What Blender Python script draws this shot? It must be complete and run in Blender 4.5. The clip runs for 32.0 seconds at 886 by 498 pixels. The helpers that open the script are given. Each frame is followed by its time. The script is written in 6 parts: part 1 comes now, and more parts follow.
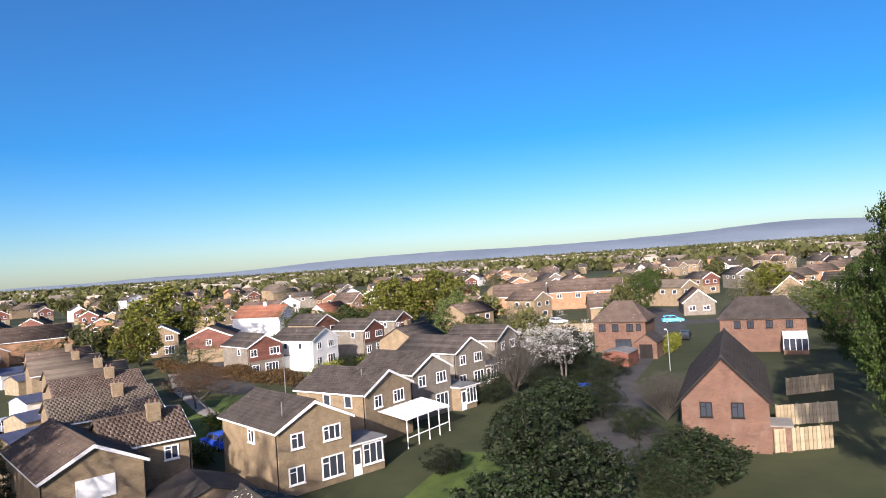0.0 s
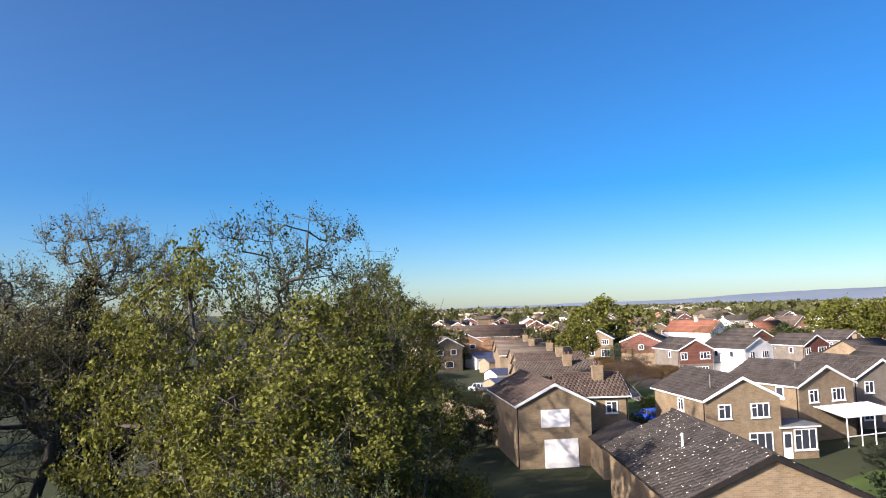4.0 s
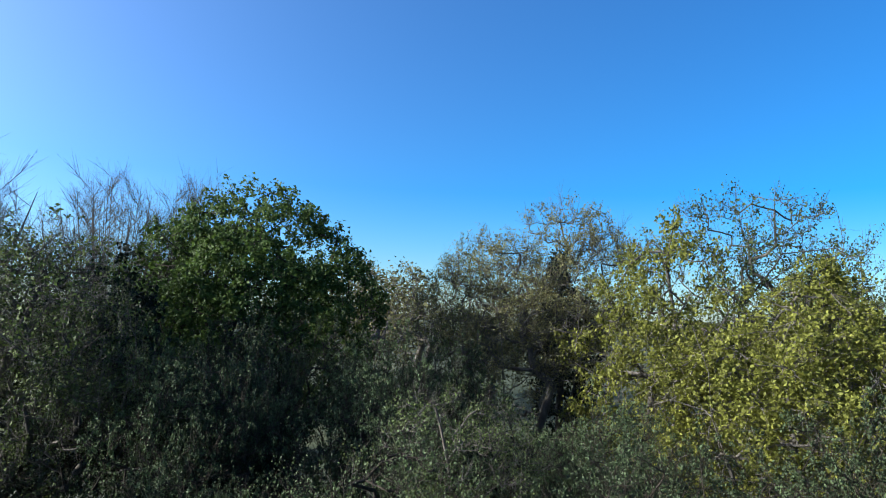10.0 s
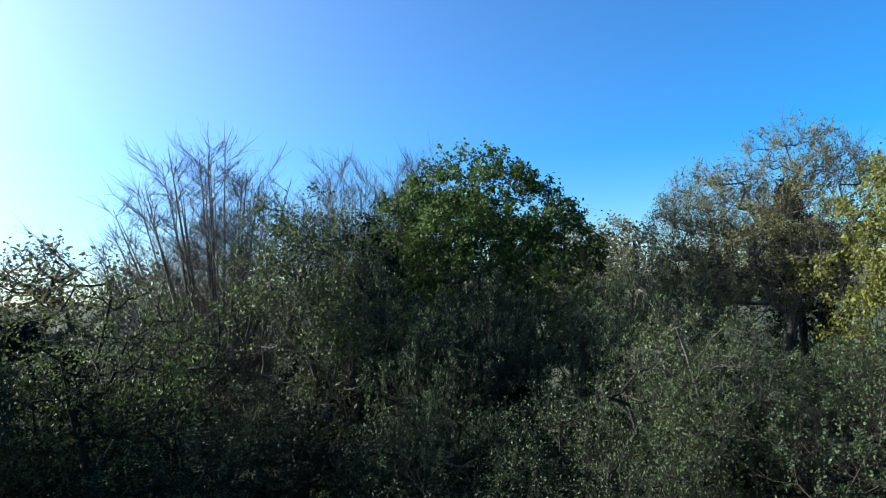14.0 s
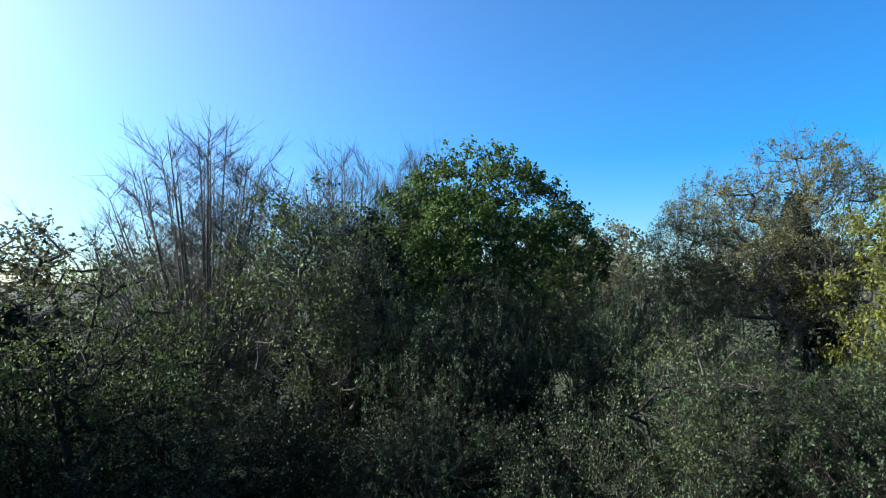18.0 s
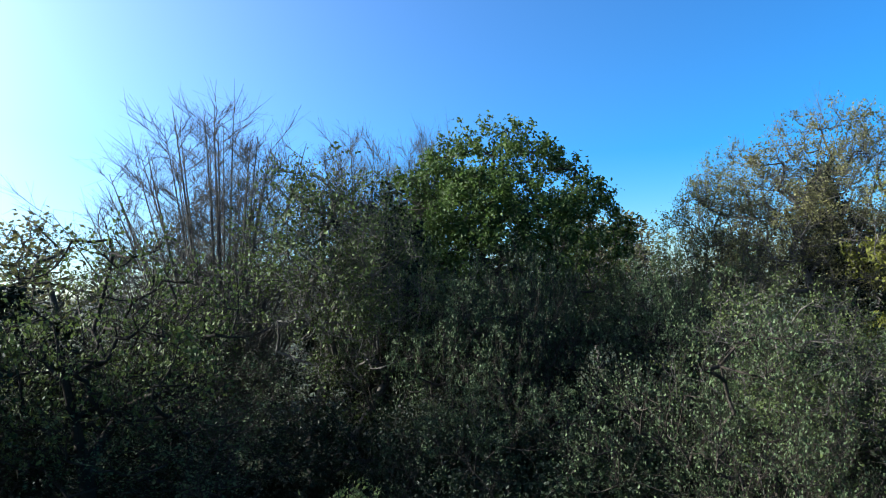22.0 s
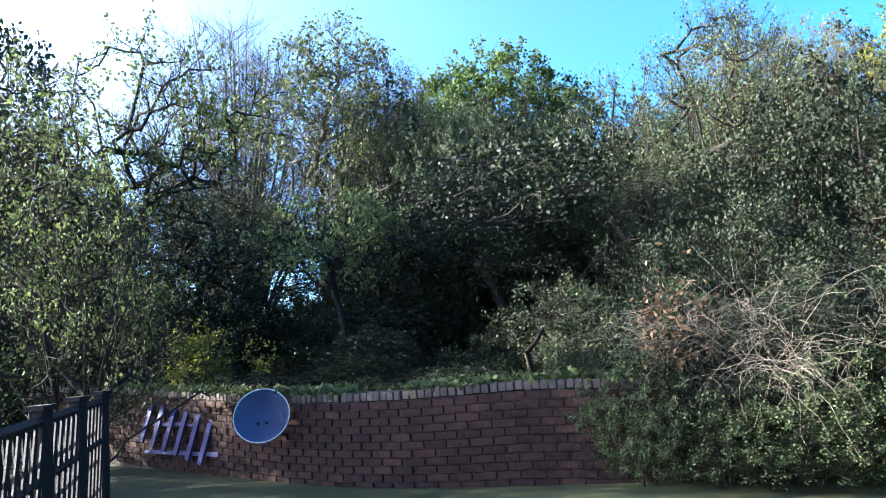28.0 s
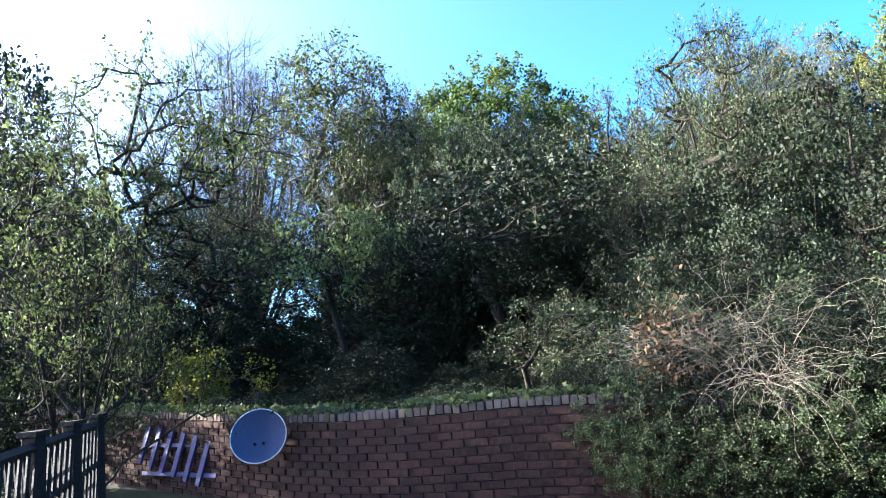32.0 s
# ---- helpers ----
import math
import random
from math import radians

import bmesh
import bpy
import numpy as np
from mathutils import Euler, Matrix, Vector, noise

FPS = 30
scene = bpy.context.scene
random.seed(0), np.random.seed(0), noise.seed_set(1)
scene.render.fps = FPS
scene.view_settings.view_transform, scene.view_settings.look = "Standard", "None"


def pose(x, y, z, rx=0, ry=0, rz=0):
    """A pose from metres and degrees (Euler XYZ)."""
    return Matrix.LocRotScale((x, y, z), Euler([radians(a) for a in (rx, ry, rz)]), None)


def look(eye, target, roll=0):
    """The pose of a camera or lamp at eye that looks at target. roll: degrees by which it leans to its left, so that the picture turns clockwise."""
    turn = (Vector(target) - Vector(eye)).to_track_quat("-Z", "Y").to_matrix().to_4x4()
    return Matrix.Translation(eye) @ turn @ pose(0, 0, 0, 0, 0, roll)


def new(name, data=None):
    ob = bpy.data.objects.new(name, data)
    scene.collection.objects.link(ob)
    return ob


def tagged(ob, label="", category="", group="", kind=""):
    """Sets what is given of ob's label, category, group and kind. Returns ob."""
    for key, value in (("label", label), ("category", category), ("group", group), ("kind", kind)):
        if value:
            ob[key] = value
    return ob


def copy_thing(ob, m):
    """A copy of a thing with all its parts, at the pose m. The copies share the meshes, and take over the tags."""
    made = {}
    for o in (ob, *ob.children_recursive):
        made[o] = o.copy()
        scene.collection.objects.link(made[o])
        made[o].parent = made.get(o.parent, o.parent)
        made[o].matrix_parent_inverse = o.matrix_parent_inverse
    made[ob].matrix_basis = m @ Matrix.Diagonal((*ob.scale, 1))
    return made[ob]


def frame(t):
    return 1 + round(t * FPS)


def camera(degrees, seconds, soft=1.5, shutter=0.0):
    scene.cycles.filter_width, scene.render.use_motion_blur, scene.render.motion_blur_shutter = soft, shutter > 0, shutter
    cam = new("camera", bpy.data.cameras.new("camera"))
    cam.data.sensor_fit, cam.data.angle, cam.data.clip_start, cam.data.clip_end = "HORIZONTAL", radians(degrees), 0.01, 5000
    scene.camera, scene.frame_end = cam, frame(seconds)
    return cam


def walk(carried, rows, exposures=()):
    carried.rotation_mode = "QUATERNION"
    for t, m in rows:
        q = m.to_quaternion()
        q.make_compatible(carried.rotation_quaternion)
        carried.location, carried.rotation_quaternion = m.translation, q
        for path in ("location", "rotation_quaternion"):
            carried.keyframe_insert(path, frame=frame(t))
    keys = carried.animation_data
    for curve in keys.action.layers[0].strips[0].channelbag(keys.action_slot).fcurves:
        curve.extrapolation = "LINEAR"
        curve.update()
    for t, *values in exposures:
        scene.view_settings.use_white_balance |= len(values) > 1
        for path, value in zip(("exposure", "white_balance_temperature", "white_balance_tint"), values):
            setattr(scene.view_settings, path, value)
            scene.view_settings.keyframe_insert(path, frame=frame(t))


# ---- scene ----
cam = camera(66.0, 32.0, soft=1.0)
PATH = [
    (0, (13.869, 5.978, 15.844), (15.799, 6.502, 15.875), -3.9),
    (0.5, (12.92, 5.882, 15.233), (14.824, 6.482, 15.355), -2.9),
    (1, (12.082, 5.689, 14.518), (13.923, 6.462, 14.622), -5.3),
    (1.5, (11.422, 5.387, 13.825), (13.183, 6.305, 14.061), -1.6),
    (2, (10.905, 4.992, 13.255), (12.604, 6.027, 13.467), -1.5),
    (2.5, (10.386, 4.523, 12.816), (12.01, 5.678, 12.982), -1.0),
    (3, (9.714, 3.976, 12.476), (11.243, 5.252, 12.661), -0.2),
    (3.5, (8.856, 3.339, 12.233), (10.264, 4.75, 12.393), -0.7),
    (4, (7.885, 2.608, 12.108), (9.162, 4.137, 12.282), -1.5),
    (4.5, (6.934, 1.898, 12.108), (8.14, 3.485, 12.267), -1.5),
    (6.5, (3.745, 1.255, 12.088), (4.969, 2.827, 12.261), -2.1),
    (7, (3.281, 1.48, 12.039), (4.46, 3.085, 12.228), -9.0),
    (7.5, (2.914, 1.681, 11.863), (3.998, 3.351, 12.051), -2.8),
    (8, (2.628, 1.787, 11.572), (3.589, 3.53, 11.77), -0.5),
    (8.5, (2.461, 1.825, 11.218), (3.266, 3.648, 11.391), -0.3),
    (9, (2.4, 1.849, 10.883), (3.022, 3.74, 11.069), 1.8),
    (9.5, (2.36, 1.901, 10.606), (2.84, 3.834, 10.795), 2.3),
    (10, (2.27, 1.983, 10.353), (2.602, 3.946, 10.542), 1.9),
    (10.5, (2.133, 2.041, 10.087), (2.284, 4.027, 10.26), 0.3),
    (11, (1.982, 1.986, 9.828), (1.95, 3.981, 9.975), -2.1),
    (11.5, (1.846, 1.801, 9.628), (1.645, 3.787, 9.746), -4.4),
    (12, (1.746, 1.572, 9.513), (1.487, 3.552, 9.63), -2.5),
    (12.5, (1.685, 1.383, 9.468), (1.419, 3.361, 9.591), -3.0),
    (13, (1.654, 1.246, 9.463), (1.395, 3.225, 9.595), -3.8),
    (13.5, (1.617, 1.151, 9.476), (1.357, 3.132, 9.573), -3.6),
    (15.5, (0.949, 1.027, 9.604), (0.727, 3.012, 9.713), -2.3),
    (16, (0.915, 1.065, 9.609), (0.697, 3.052, 9.68), -2.4),
    (16.5, (0.926, 1.169, 9.625), (0.704, 3.156, 9.689), -1.9),
    (17, (0.935, 1.337, 9.644), (0.716, 3.323, 9.725), -1.8),
    (17.5, (0.916, 1.566, 9.66), (0.691, 3.552, 9.741), -1.2),
    (18, (0.843, 1.845, 9.675), (0.618, 3.83, 9.762), -0.6),
    (18.5, (0.698, 2.154, 9.691), (0.469, 4.139, 9.786), -1.4),
    (19, (0.475, 2.481, 9.701), (0.246, 4.466, 9.786), -0.1),
    (19.5, (0.197, 2.808, 9.705), (-0.03, 4.792, 9.8), 0.0),
    (20, (-0.085, 3.095, 9.694), (-0.301, 5.079, 9.832), -4.0),
    (20.5, (-0.304, 3.291, 9.632), (-0.513, 5.268, 9.851), -7.5),
    (21, (-0.423, 3.361, 9.462), (-0.643, 5.341, 9.633), -3.6),
    (21.5, (-0.457, 3.322, 9.119), (-0.68, 5.304, 9.262), -2.6),
    (22, (-0.456, 3.233, 8.586), (-0.668, 5.219, 8.688), -2.2),
    (22.5, (-0.463, 3.152, 7.894), (-0.688, 5.133, 8.056), -2.1),
    (23, (-0.489, 3.099, 7.072), (-0.712, 5.077, 7.261), -2.9),
    (23.5, (-0.526, 3.056, 6.148), (-0.751, 5.033, 6.343), -4.3),
    (24, (-0.566, 3.001, 5.177), (-0.801, 4.974, 5.404), -3.7),
    (24.5, (-0.612, 2.934, 4.227), (-0.845, 4.907, 4.456), -3.8),
    (25, (-0.664, 2.866, 3.341), (-0.891, 4.837, 3.596), -4.8),
    (25.5, (-0.714, 2.809, 2.527), (-0.941, 4.774, 2.821), -5.8),
    (26, (-0.751, 2.756, 1.78), (-0.98, 4.723, 2.061), -4.9),
    (26.5, (-0.755, 2.683, 1.187), (-0.988, 4.648, 1.479), -5.0),
    (28.5, (-0.304, 1.994, 0.97), (-0.544, 3.962, 1.23), -4.7),
    (29, (-0.304, 1.994, 0.97), (-0.55, 3.964, 1.206), -3.8),
    (29.5, (-0.304, 1.994, 0.97), (-0.547, 3.962, 1.227), -4.4),
    (30, (-0.304, 1.994, 0.97), (-0.54, 3.963, 1.223), -3.7),
    (30.5, (-0.304, 1.994, 0.97), (-0.537, 3.963, 1.232), -3.5),
    (31, (-0.304, 1.994, 0.97), (-0.533, 3.963, 1.234), -3.7),
    (31.5, (-0.304, 1.994, 0.97), (-0.538, 3.96, 1.25), -4.1),
    (32, (-0.304, 2.054, 1.0), (-0.537, 4.014, 1.319), -5.7),
]
walk(cam, [(t, look(eye, target, roll)) for t, eye, target, roll in PATH],
     exposures=[(0, 1.21, 6600, 18), (4, 1.31, 6600, 18), (7, 1.46, 6500, 17), (11, 1.66, 5900, 4), (21, 1.74, 5900, 3), (23, 1.93, 5900, 3), (24, 2.15, 5900, 3), (26, 2.76, 6000, 5), (29, 3.45, 6100, 9), (32, 3.45, 6100, 9)])

# ---------------- world and sun ----------------
SUN_HEAD, SUN_ELEV = -88.0, 22.0
world = bpy.data.worlds.new("sky")
scene.world = world
world.use_nodes = True
wn = world.node_tree
sky = wn.nodes.new("ShaderNodeTexSky")
sky.sky_type = "NISHITA"
sky.sun_disc = False
sky.sun_elevation = radians(SUN_ELEV)
sky.sun_rotation = radians(SUN_HEAD)
sky.air_density, sky.dust_density, sky.ozone_density = 1.0, 0.35, 4.0
tint = wn.nodes.new("ShaderNodeMixRGB")
tint.blend_type = "MULTIPLY"
tint.inputs[0].default_value = 1.0
tint.inputs[2].default_value = (0.9, 1.01, 1.16, 1)
wn.links.new(sky.outputs[0], tint.inputs[1])
hue = wn.nodes.new("ShaderNodeHueSaturation")
hue.inputs["Saturation"].default_value = 1.4
wn.links.new(tint.outputs[0], hue.inputs["Color"])
haze = wn.nodes.new("ShaderNodeTexSky")
haze.sky_type = "NISHITA"
haze.sun_disc = False
haze.sun_elevation, haze.sun_rotation = sky.sun_elevation, sky.sun_rotation
haze.air_density, haze.dust_density, haze.ozone_density = 0.0, 8.0, 0.0
both = wn.nodes.new("ShaderNodeMixRGB")
both.blend_type = "ADD"
both.inputs[0].default_value = 1.0
wn.links.new(hue.outputs[0], both.inputs[1])
pale = wn.nodes.new("ShaderNodeMixRGB")
pale.blend_type = "MULTIPLY"
pale.inputs[0].default_value = 1.0
pale.inputs[2].default_value = (1.02, 1.1, 1.36, 1)
wn.links.new(haze.outputs[0], pale.inputs[1])
wn.links.new(pale.outputs[0], both.inputs[2])
wn.links.new(both.outputs[0], wn.nodes["Background"].inputs[0])
wn.nodes["Background"].inputs[1].default_value = 0.053
sun = new("sun", bpy.data.lights.new("sun", "SUN"))
sun.data.energy, sun.data.angle, sun.data.color = 5.0, radians(0.5), (1.0, 0.93, 0.82)
_a, _e = radians(SUN_HEAD), radians(SUN_ELEV)
_s = Vector((math.sin(_a) * math.cos(_e), math.cos(_a) * math.cos(_e), math.sin(_e)))
sun.matrix_world = look(_s * 100, (0, 0, 0))

# ---------------- materials ----------------
MATS = {}


def surface(name, colours, scale=3.0, rough=0.8, bump=0.0, bump_scale=40.0, island=0.0, spots=None, metal=0.0, stretch=(1, 1, 1), per_object=0.0):
    """A node material: two colours mixed by noise at two scales, per-piece variation, spots and relief."""
    if name in MATS:
        return MATS[name]
    m = bpy.data.materials.new(name)
    m.use_nodes = True
    nt = m.node_tree
    n, l = nt.nodes, nt.links
    b = n["Principled BSDF"]
    tc = n.new("ShaderNodeTexCoord")
    mp = n.new("ShaderNodeMapping")
    mp.inputs["Scale"].default_value = stretch
    l.new(tc.outputs["Object"], mp.inputs[0])
    big = n.new("ShaderNodeTexNoise")
    big.inputs["Scale"].default_value, big.inputs["Detail"].default_value = scale, 6
    l.new(mp.outputs[0], big.inputs[0])
    fine = n.new("ShaderNodeTexNoise")
    fine.inputs["Scale"].default_value, fine.inputs["Detail"].default_value = scale * 14, 3
    l.new(mp.outputs[0], fine.inputs[0])
    add = n.new("ShaderNodeMath")
    add.operation = "MULTIPLY_ADD"
    l.new(fine.outputs[0], add.inputs[0])
    add.inputs[1].default_value = 0.5
    l.new(big.outputs[0], add.inputs[2])
    fac = add.outputs[0]
    for kind, amount in (("island", island), ("object", per_object)):
        if amount:
            geo = n.new("ShaderNodeNewGeometry" if kind == "island" else "ShaderNodeObjectInfo")
            ma = n.new("ShaderNodeMath")
            ma.operation = "MULTIPLY_ADD"
            l.new(geo.outputs["Random Per Island" if kind == "island" else "Random"], ma.inputs[0])
            ma.inputs[1].default_value = amount
            l.new(fac, ma.inputs[2])
            fac = ma.outputs[0]
    ramp = n.new("ShaderNodeValToRGB")
    top = 0.95 + island * 0.6 + per_object * 0.6
    ramp.color_ramp.elements[0].position, ramp.color_ramp.elements[1].position = 0.5, min(1.0, top)
    ramp.color_ramp.elements[0].color, ramp.color_ramp.elements[1].color = (*colours[0], 1), (*colours[1], 1)
    if top > 1.0:
        div = n.new("ShaderNodeMath")
        div.operation = "DIVIDE"
        l.new(fac, div.inputs[0])
        div.inputs[1].default_value = top
        fac = div.outputs[0]
    l.new(fac, ramp.inputs[0])
    col = ramp.outputs[0]
    if spots:
        vo = n.new("ShaderNodeTexVoronoi")
        vo.inputs["Scale"].default_value = spots[1]
        l.new(tc.outputs["Object"], vo.inputs[0])
        no = n.new("ShaderNodeTexNoise")
        no.inputs["Scale"].default_value = spots[1] * 0.12
        l.new(tc.outputs["Object"], no.inputs[0])
        th = n.new("ShaderNodeMath")
        th.operation = "MULTIPLY"
        th.inputs[1].default_value = spots[2]
        l.new(no.outputs[0], th.inputs[0])
        lt = n.new("ShaderNodeMath")
        lt.operation = "LESS_THAN"
        l.new(vo.outputs["Distance"], lt.inputs[0])
        l.new(th.outputs[0], lt.inputs[1])
        mx = n.new("ShaderNodeMixRGB")
        mx.inputs[2].default_value = (*spots[0], 1)
        l.new(lt.outputs[0], mx.inputs[0])
        l.new(col, mx.inputs[1])
        col = mx.outputs[0]
    l.new(col, b.inputs["Base Color"])
    b.inputs["Roughness"].default_value, b.inputs["Metallic"].default_value = rough, metal
    b.inputs["Specular IOR Level"].default_value = 0.2 if rough > 0.75 else 0.5
    if bump:
        bn = n.new("ShaderNodeTexNoise")
        bn.inputs["Scale"].default_value, bn.inputs["Detail"].default_value = bump_scale, 4
        l.new(tc.outputs["Object"], bn.inputs[0])
        bu = n.new("ShaderNodeBump")
        bu.inputs["Strength"].default_value, bu.inputs["Distance"].default_value = bump, 0.03
        l.new(bn.outputs[0], bu.inputs["Height"])
        l.new(bu.outputs[0], b.inputs["Normal"])
    MATS[name] = m
    return m


def brickwork(name, a, b_, mortar, height=0.075, width=0.225):
    """Coursed brick laid over upright walls, along either horizontal axis."""
    if name in MATS:
        return MATS[name]
    m = bpy.data.materials.new(name)
    m.use_nodes = True
    nt = m.node_tree
    n, l = nt.nodes, nt.links
    p = n["Principled BSDF"]
    tc = n.new("ShaderNodeTexCoord")
    sp = n.new("ShaderNodeSeparateXYZ")
    l.new(tc.outputs["Object"], sp.inputs[0])
    su = n.new("ShaderNodeMath")
    l.new(sp.outputs[0], su.inputs[0])
    l.new(sp.outputs[1], su.inputs[1])
    cb = n.new("ShaderNodeCombineXYZ")
    l.new(su.outputs[0], cb.inputs[0])
    l.new(sp.outputs[2], cb.inputs[1])
    br = n.new("ShaderNodeTexBrick")
    br.inputs["Scale"].default_value = 1.0
    br.inputs["Brick Width"].default_value, br.inputs["Row Height"].default_value = width, height
    br.inputs["Mortar Size"].default_value, br.inputs["Mortar Smooth"].default_value = 0.006, 0.2
    br.inputs["Color1"].default_value, br.inputs["Color2"].default_value, br.inputs["Mortar"].default_value = (*a, 1), (*b_, 1), (*mortar, 1)
    l.new(cb.outputs[0], br.inputs[0])
    no = n.new("ShaderNodeTexNoise")
    no.inputs["Scale"].default_value, no.inputs["Detail"].default_value = 1.2, 6
    l.new(tc.outputs["Object"], no.inputs[0])
    ra = n.new("ShaderNodeMapRange")
    ra.inputs[3].default_value, ra.inputs[4].default_value = 0.55, 1.35
    l.new(no.outputs[0], ra.inputs[0])
    mu = n.new("ShaderNodeMixRGB")
    mu.blend_type = "MULTIPLY"
    mu.inputs[0].default_value = 1.0
    l.new(br.outputs[0], mu.inputs[1])
    l.new(ra.outputs[0], mu.inputs[2])
    l.new(mu.outputs[0], p.inputs["Base Color"])
    bu = n.new("ShaderNodeBump")
    bu.inputs["Strength"].default_value, bu.inputs["Distance"].default_value = 0.4, 0.01
    bu.invert = True
    l.new(br.outputs["Fac"], bu.inputs["Height"])
    l.new(bu.outputs[0], p.inputs["Normal"])
    p.inputs["Roughness"].default_value = 0.9
    p.inputs["Specular IOR Level"].default_value = 0.2
    MATS[name] = m
    return m


def foliage(name, dark, light, through_light=0.4, gloss=0.7):
    """Leaves: each leaf its own tone, light passes through the blades."""
    if name in MATS:
        return MATS[name]
    m = bpy.data.materials.new(name)
    m.use_nodes = True
    nt = m.node_tree
    n, l = nt.nodes, nt.links
    p = n["Principled BSDF"]
    geo = n.new("ShaderNodeNewGeometry")
    ob = n.new("ShaderNodeObjectInfo")
    tc = n.new("ShaderNodeTexCoord")
    no = n.new("ShaderNodeTexNoise")
    no.inputs["Scale"].default_value = 0.8
    l.new(tc.outputs["Object"], no.inputs[0])
    a = n.new("ShaderNodeMath")
    a.operation = "MULTIPLY_ADD"
    l.new(no.outputs[0], a.inputs[0])
    a.inputs[1].default_value = 0.8
    l.new(geo.outputs["Random Per Island"], a.inputs[2])
    a2 = n.new("ShaderNodeMath")
    a2.operation = "MULTIPLY_ADD"
    l.new(ob.outputs["Random"], a2.inputs[0])
    a2.inputs[1].default_value = 0.7
    l.new(a.outputs[0], a2.inputs[2])
    mr = n.new("ShaderNodeMapRange")
    mr.inputs[1].default_value, mr.inputs[2].default_value = 0.45, 2.05
    l.new(a2.outputs[0], mr.inputs[0])
    ramp = n.new("ShaderNodeValToRGB")
    ramp.color_ramp.elements[0].color, ramp.color_ramp.elements[1].color = (*dark, 1), (*light, 1)
    l.new(mr.outputs[0], ramp.inputs[0])
    l.new(ramp.outputs[0], p.inputs["Base Color"])
    p.inputs["Roughness"].default_value = gloss
    p.inputs["Specular IOR Level"].default_value = 0.2
    tr = n.new("ShaderNodeBsdfTranslucent")
    l.new(ramp.outputs[0], tr.inputs[0])
    mix = n.new("ShaderNodeMixShader")
    mix.inputs[0].default_value = through_light
    l.new(p.outputs[0], mix.inputs[1])
    l.new(tr.outputs[0], mix.inputs[2])
    l.new(mix.outputs[0], n["Material Output"].inputs[0])
    MATS[name] = m
    return m


BUFF = brickwork("buff_brick", (0.21, 0.153, 0.0878), (0.158, 0.109, 0.0605), (0.195, 0.177, 0.14))
GREY_BRICK = brickwork("grey_brick", (0.158, 0.135, 0.107), (0.121, 0.102, 0.0792), (0.186, 0.172, 0.149))
RED_BRICK = brickwork("red_brick", (0.117, 0.0605, 0.0395), (0.0835, 0.0418, 0.0279), (0.158, 0.13, 0.102))
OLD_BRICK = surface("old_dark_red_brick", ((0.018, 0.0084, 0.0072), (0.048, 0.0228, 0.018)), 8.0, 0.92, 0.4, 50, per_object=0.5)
ROOF_DARK = surface("dark_concrete_tile", ((0.0176, 0.0144, 0.0128), (0.052, 0.044, 0.0376)), 0.8, 0.9, 0.3, 60, island=0.35, spots=((0.3, 0.29, 0.24), 3.2, 0.15))
ROOF_BROWN = surface("brown_concrete_tile", ((0.0444, 0.0308, 0.0237), (0.0888, 0.0651, 0.0503)), 0.6, 0.9, 0.3, 60, island=0.3, spots=((0.36, 0.33, 0.25), 2.6, 0.2))
ROOF_TAN = surface("weathered_tan_tile", ((0.0533, 0.0414, 0.0314), (0.0947, 0.077, 0.0592)), 0.6, 0.9, 0.3, 60, island=0.3)
ROOF_RED = surface("red_clay_tile", ((0.118, 0.0444, 0.0266), (0.189, 0.0829, 0.0503)), 0.6, 0.85, 0.3, 60, island=0.3)
ROOF_LICHEN = surface("lichened_concrete_tile", ((0.02, 0.0168, 0.0144), (0.048, 0.0416, 0.036)), 0.8, 0.9, 0.3, 60, island=0.35, spots=((0.6, 0.58, 0.5), 4.0, 0.3))
HANG_TILE = surface("brown_hung_tile", ((0.0936, 0.036, 0.0252), (0.144, 0.0612, 0.0432)), 1.5, 0.8, 0.2, 30, island=0.4)
RENDER = surface("white_render", ((0.53, 0.515, 0.468), (0.624, 0.608, 0.569)), 0.8, 0.85, 0.2, 50)
WHITE = surface("white_upvc", ((0.577, 0.577, 0.562), (0.64, 0.64, 0.624)), 1.0, 0.4)
METAL = surface("grey_metal", ((0.25, 0.26, 0.27), (0.4, 0.41, 0.42)), 4.0, 0.4, metal=0.8)
LEAD = surface("dull_grey_felt", ((0.0888, 0.0888, 0.0888), (0.148, 0.148, 0.141)), 1.5, 0.9, 0.2)
ASPHALT = surface("asphalt", ((0.028, 0.028, 0.03), (0.06, 0.058, 0.056)), 0.5, 0.95, 0.3, 80)
PAVING = surface("concrete_paving", ((0.148, 0.141, 0.126), (0.244, 0.229, 0.207)), 0.7, 0.9, 0.2, 60)
GRASS_G = surface("lawn_grass", ((0.0259, 0.0481, 0.00888), (0.074, 0.104, 0.0222)), 0.6, 0.95, 0.6, 25)
EARTH = surface("rough_field_and_soil", ((0.0148, 0.0222, 0.0074), (0.0444, 0.0503, 0.0207)), 0.02, 0.95, 0.4, 2.0)
# distance haze is mixed into the hills' blue-grey base colour
HILL = surface("hazed_hill", ((0.128, 0.162, 0.196), (0.17, 0.204, 0.238)), 0.003, 1.0)
BARK = surface("grey_brown_bark", ((0.02, 0.018, 0.015), (0.095, 0.085, 0.071)), 5.0, 0.95, 0.6, 30, stretch=(1, 1, 0.25), per_object=0.2)
BARK_DARK = surface("dark_bark", ((0.008, 0.007, 0.005), (0.038, 0.03, 0.021)), 5.0, 0.95, 0.6, 30, stretch=(1, 1, 0.25))
BARK_PALE = surface("pale_dead_twig", ((0.06, 0.05, 0.035), (0.19, 0.16, 0.12)), 5.0, 0.9, 0.4, 30)
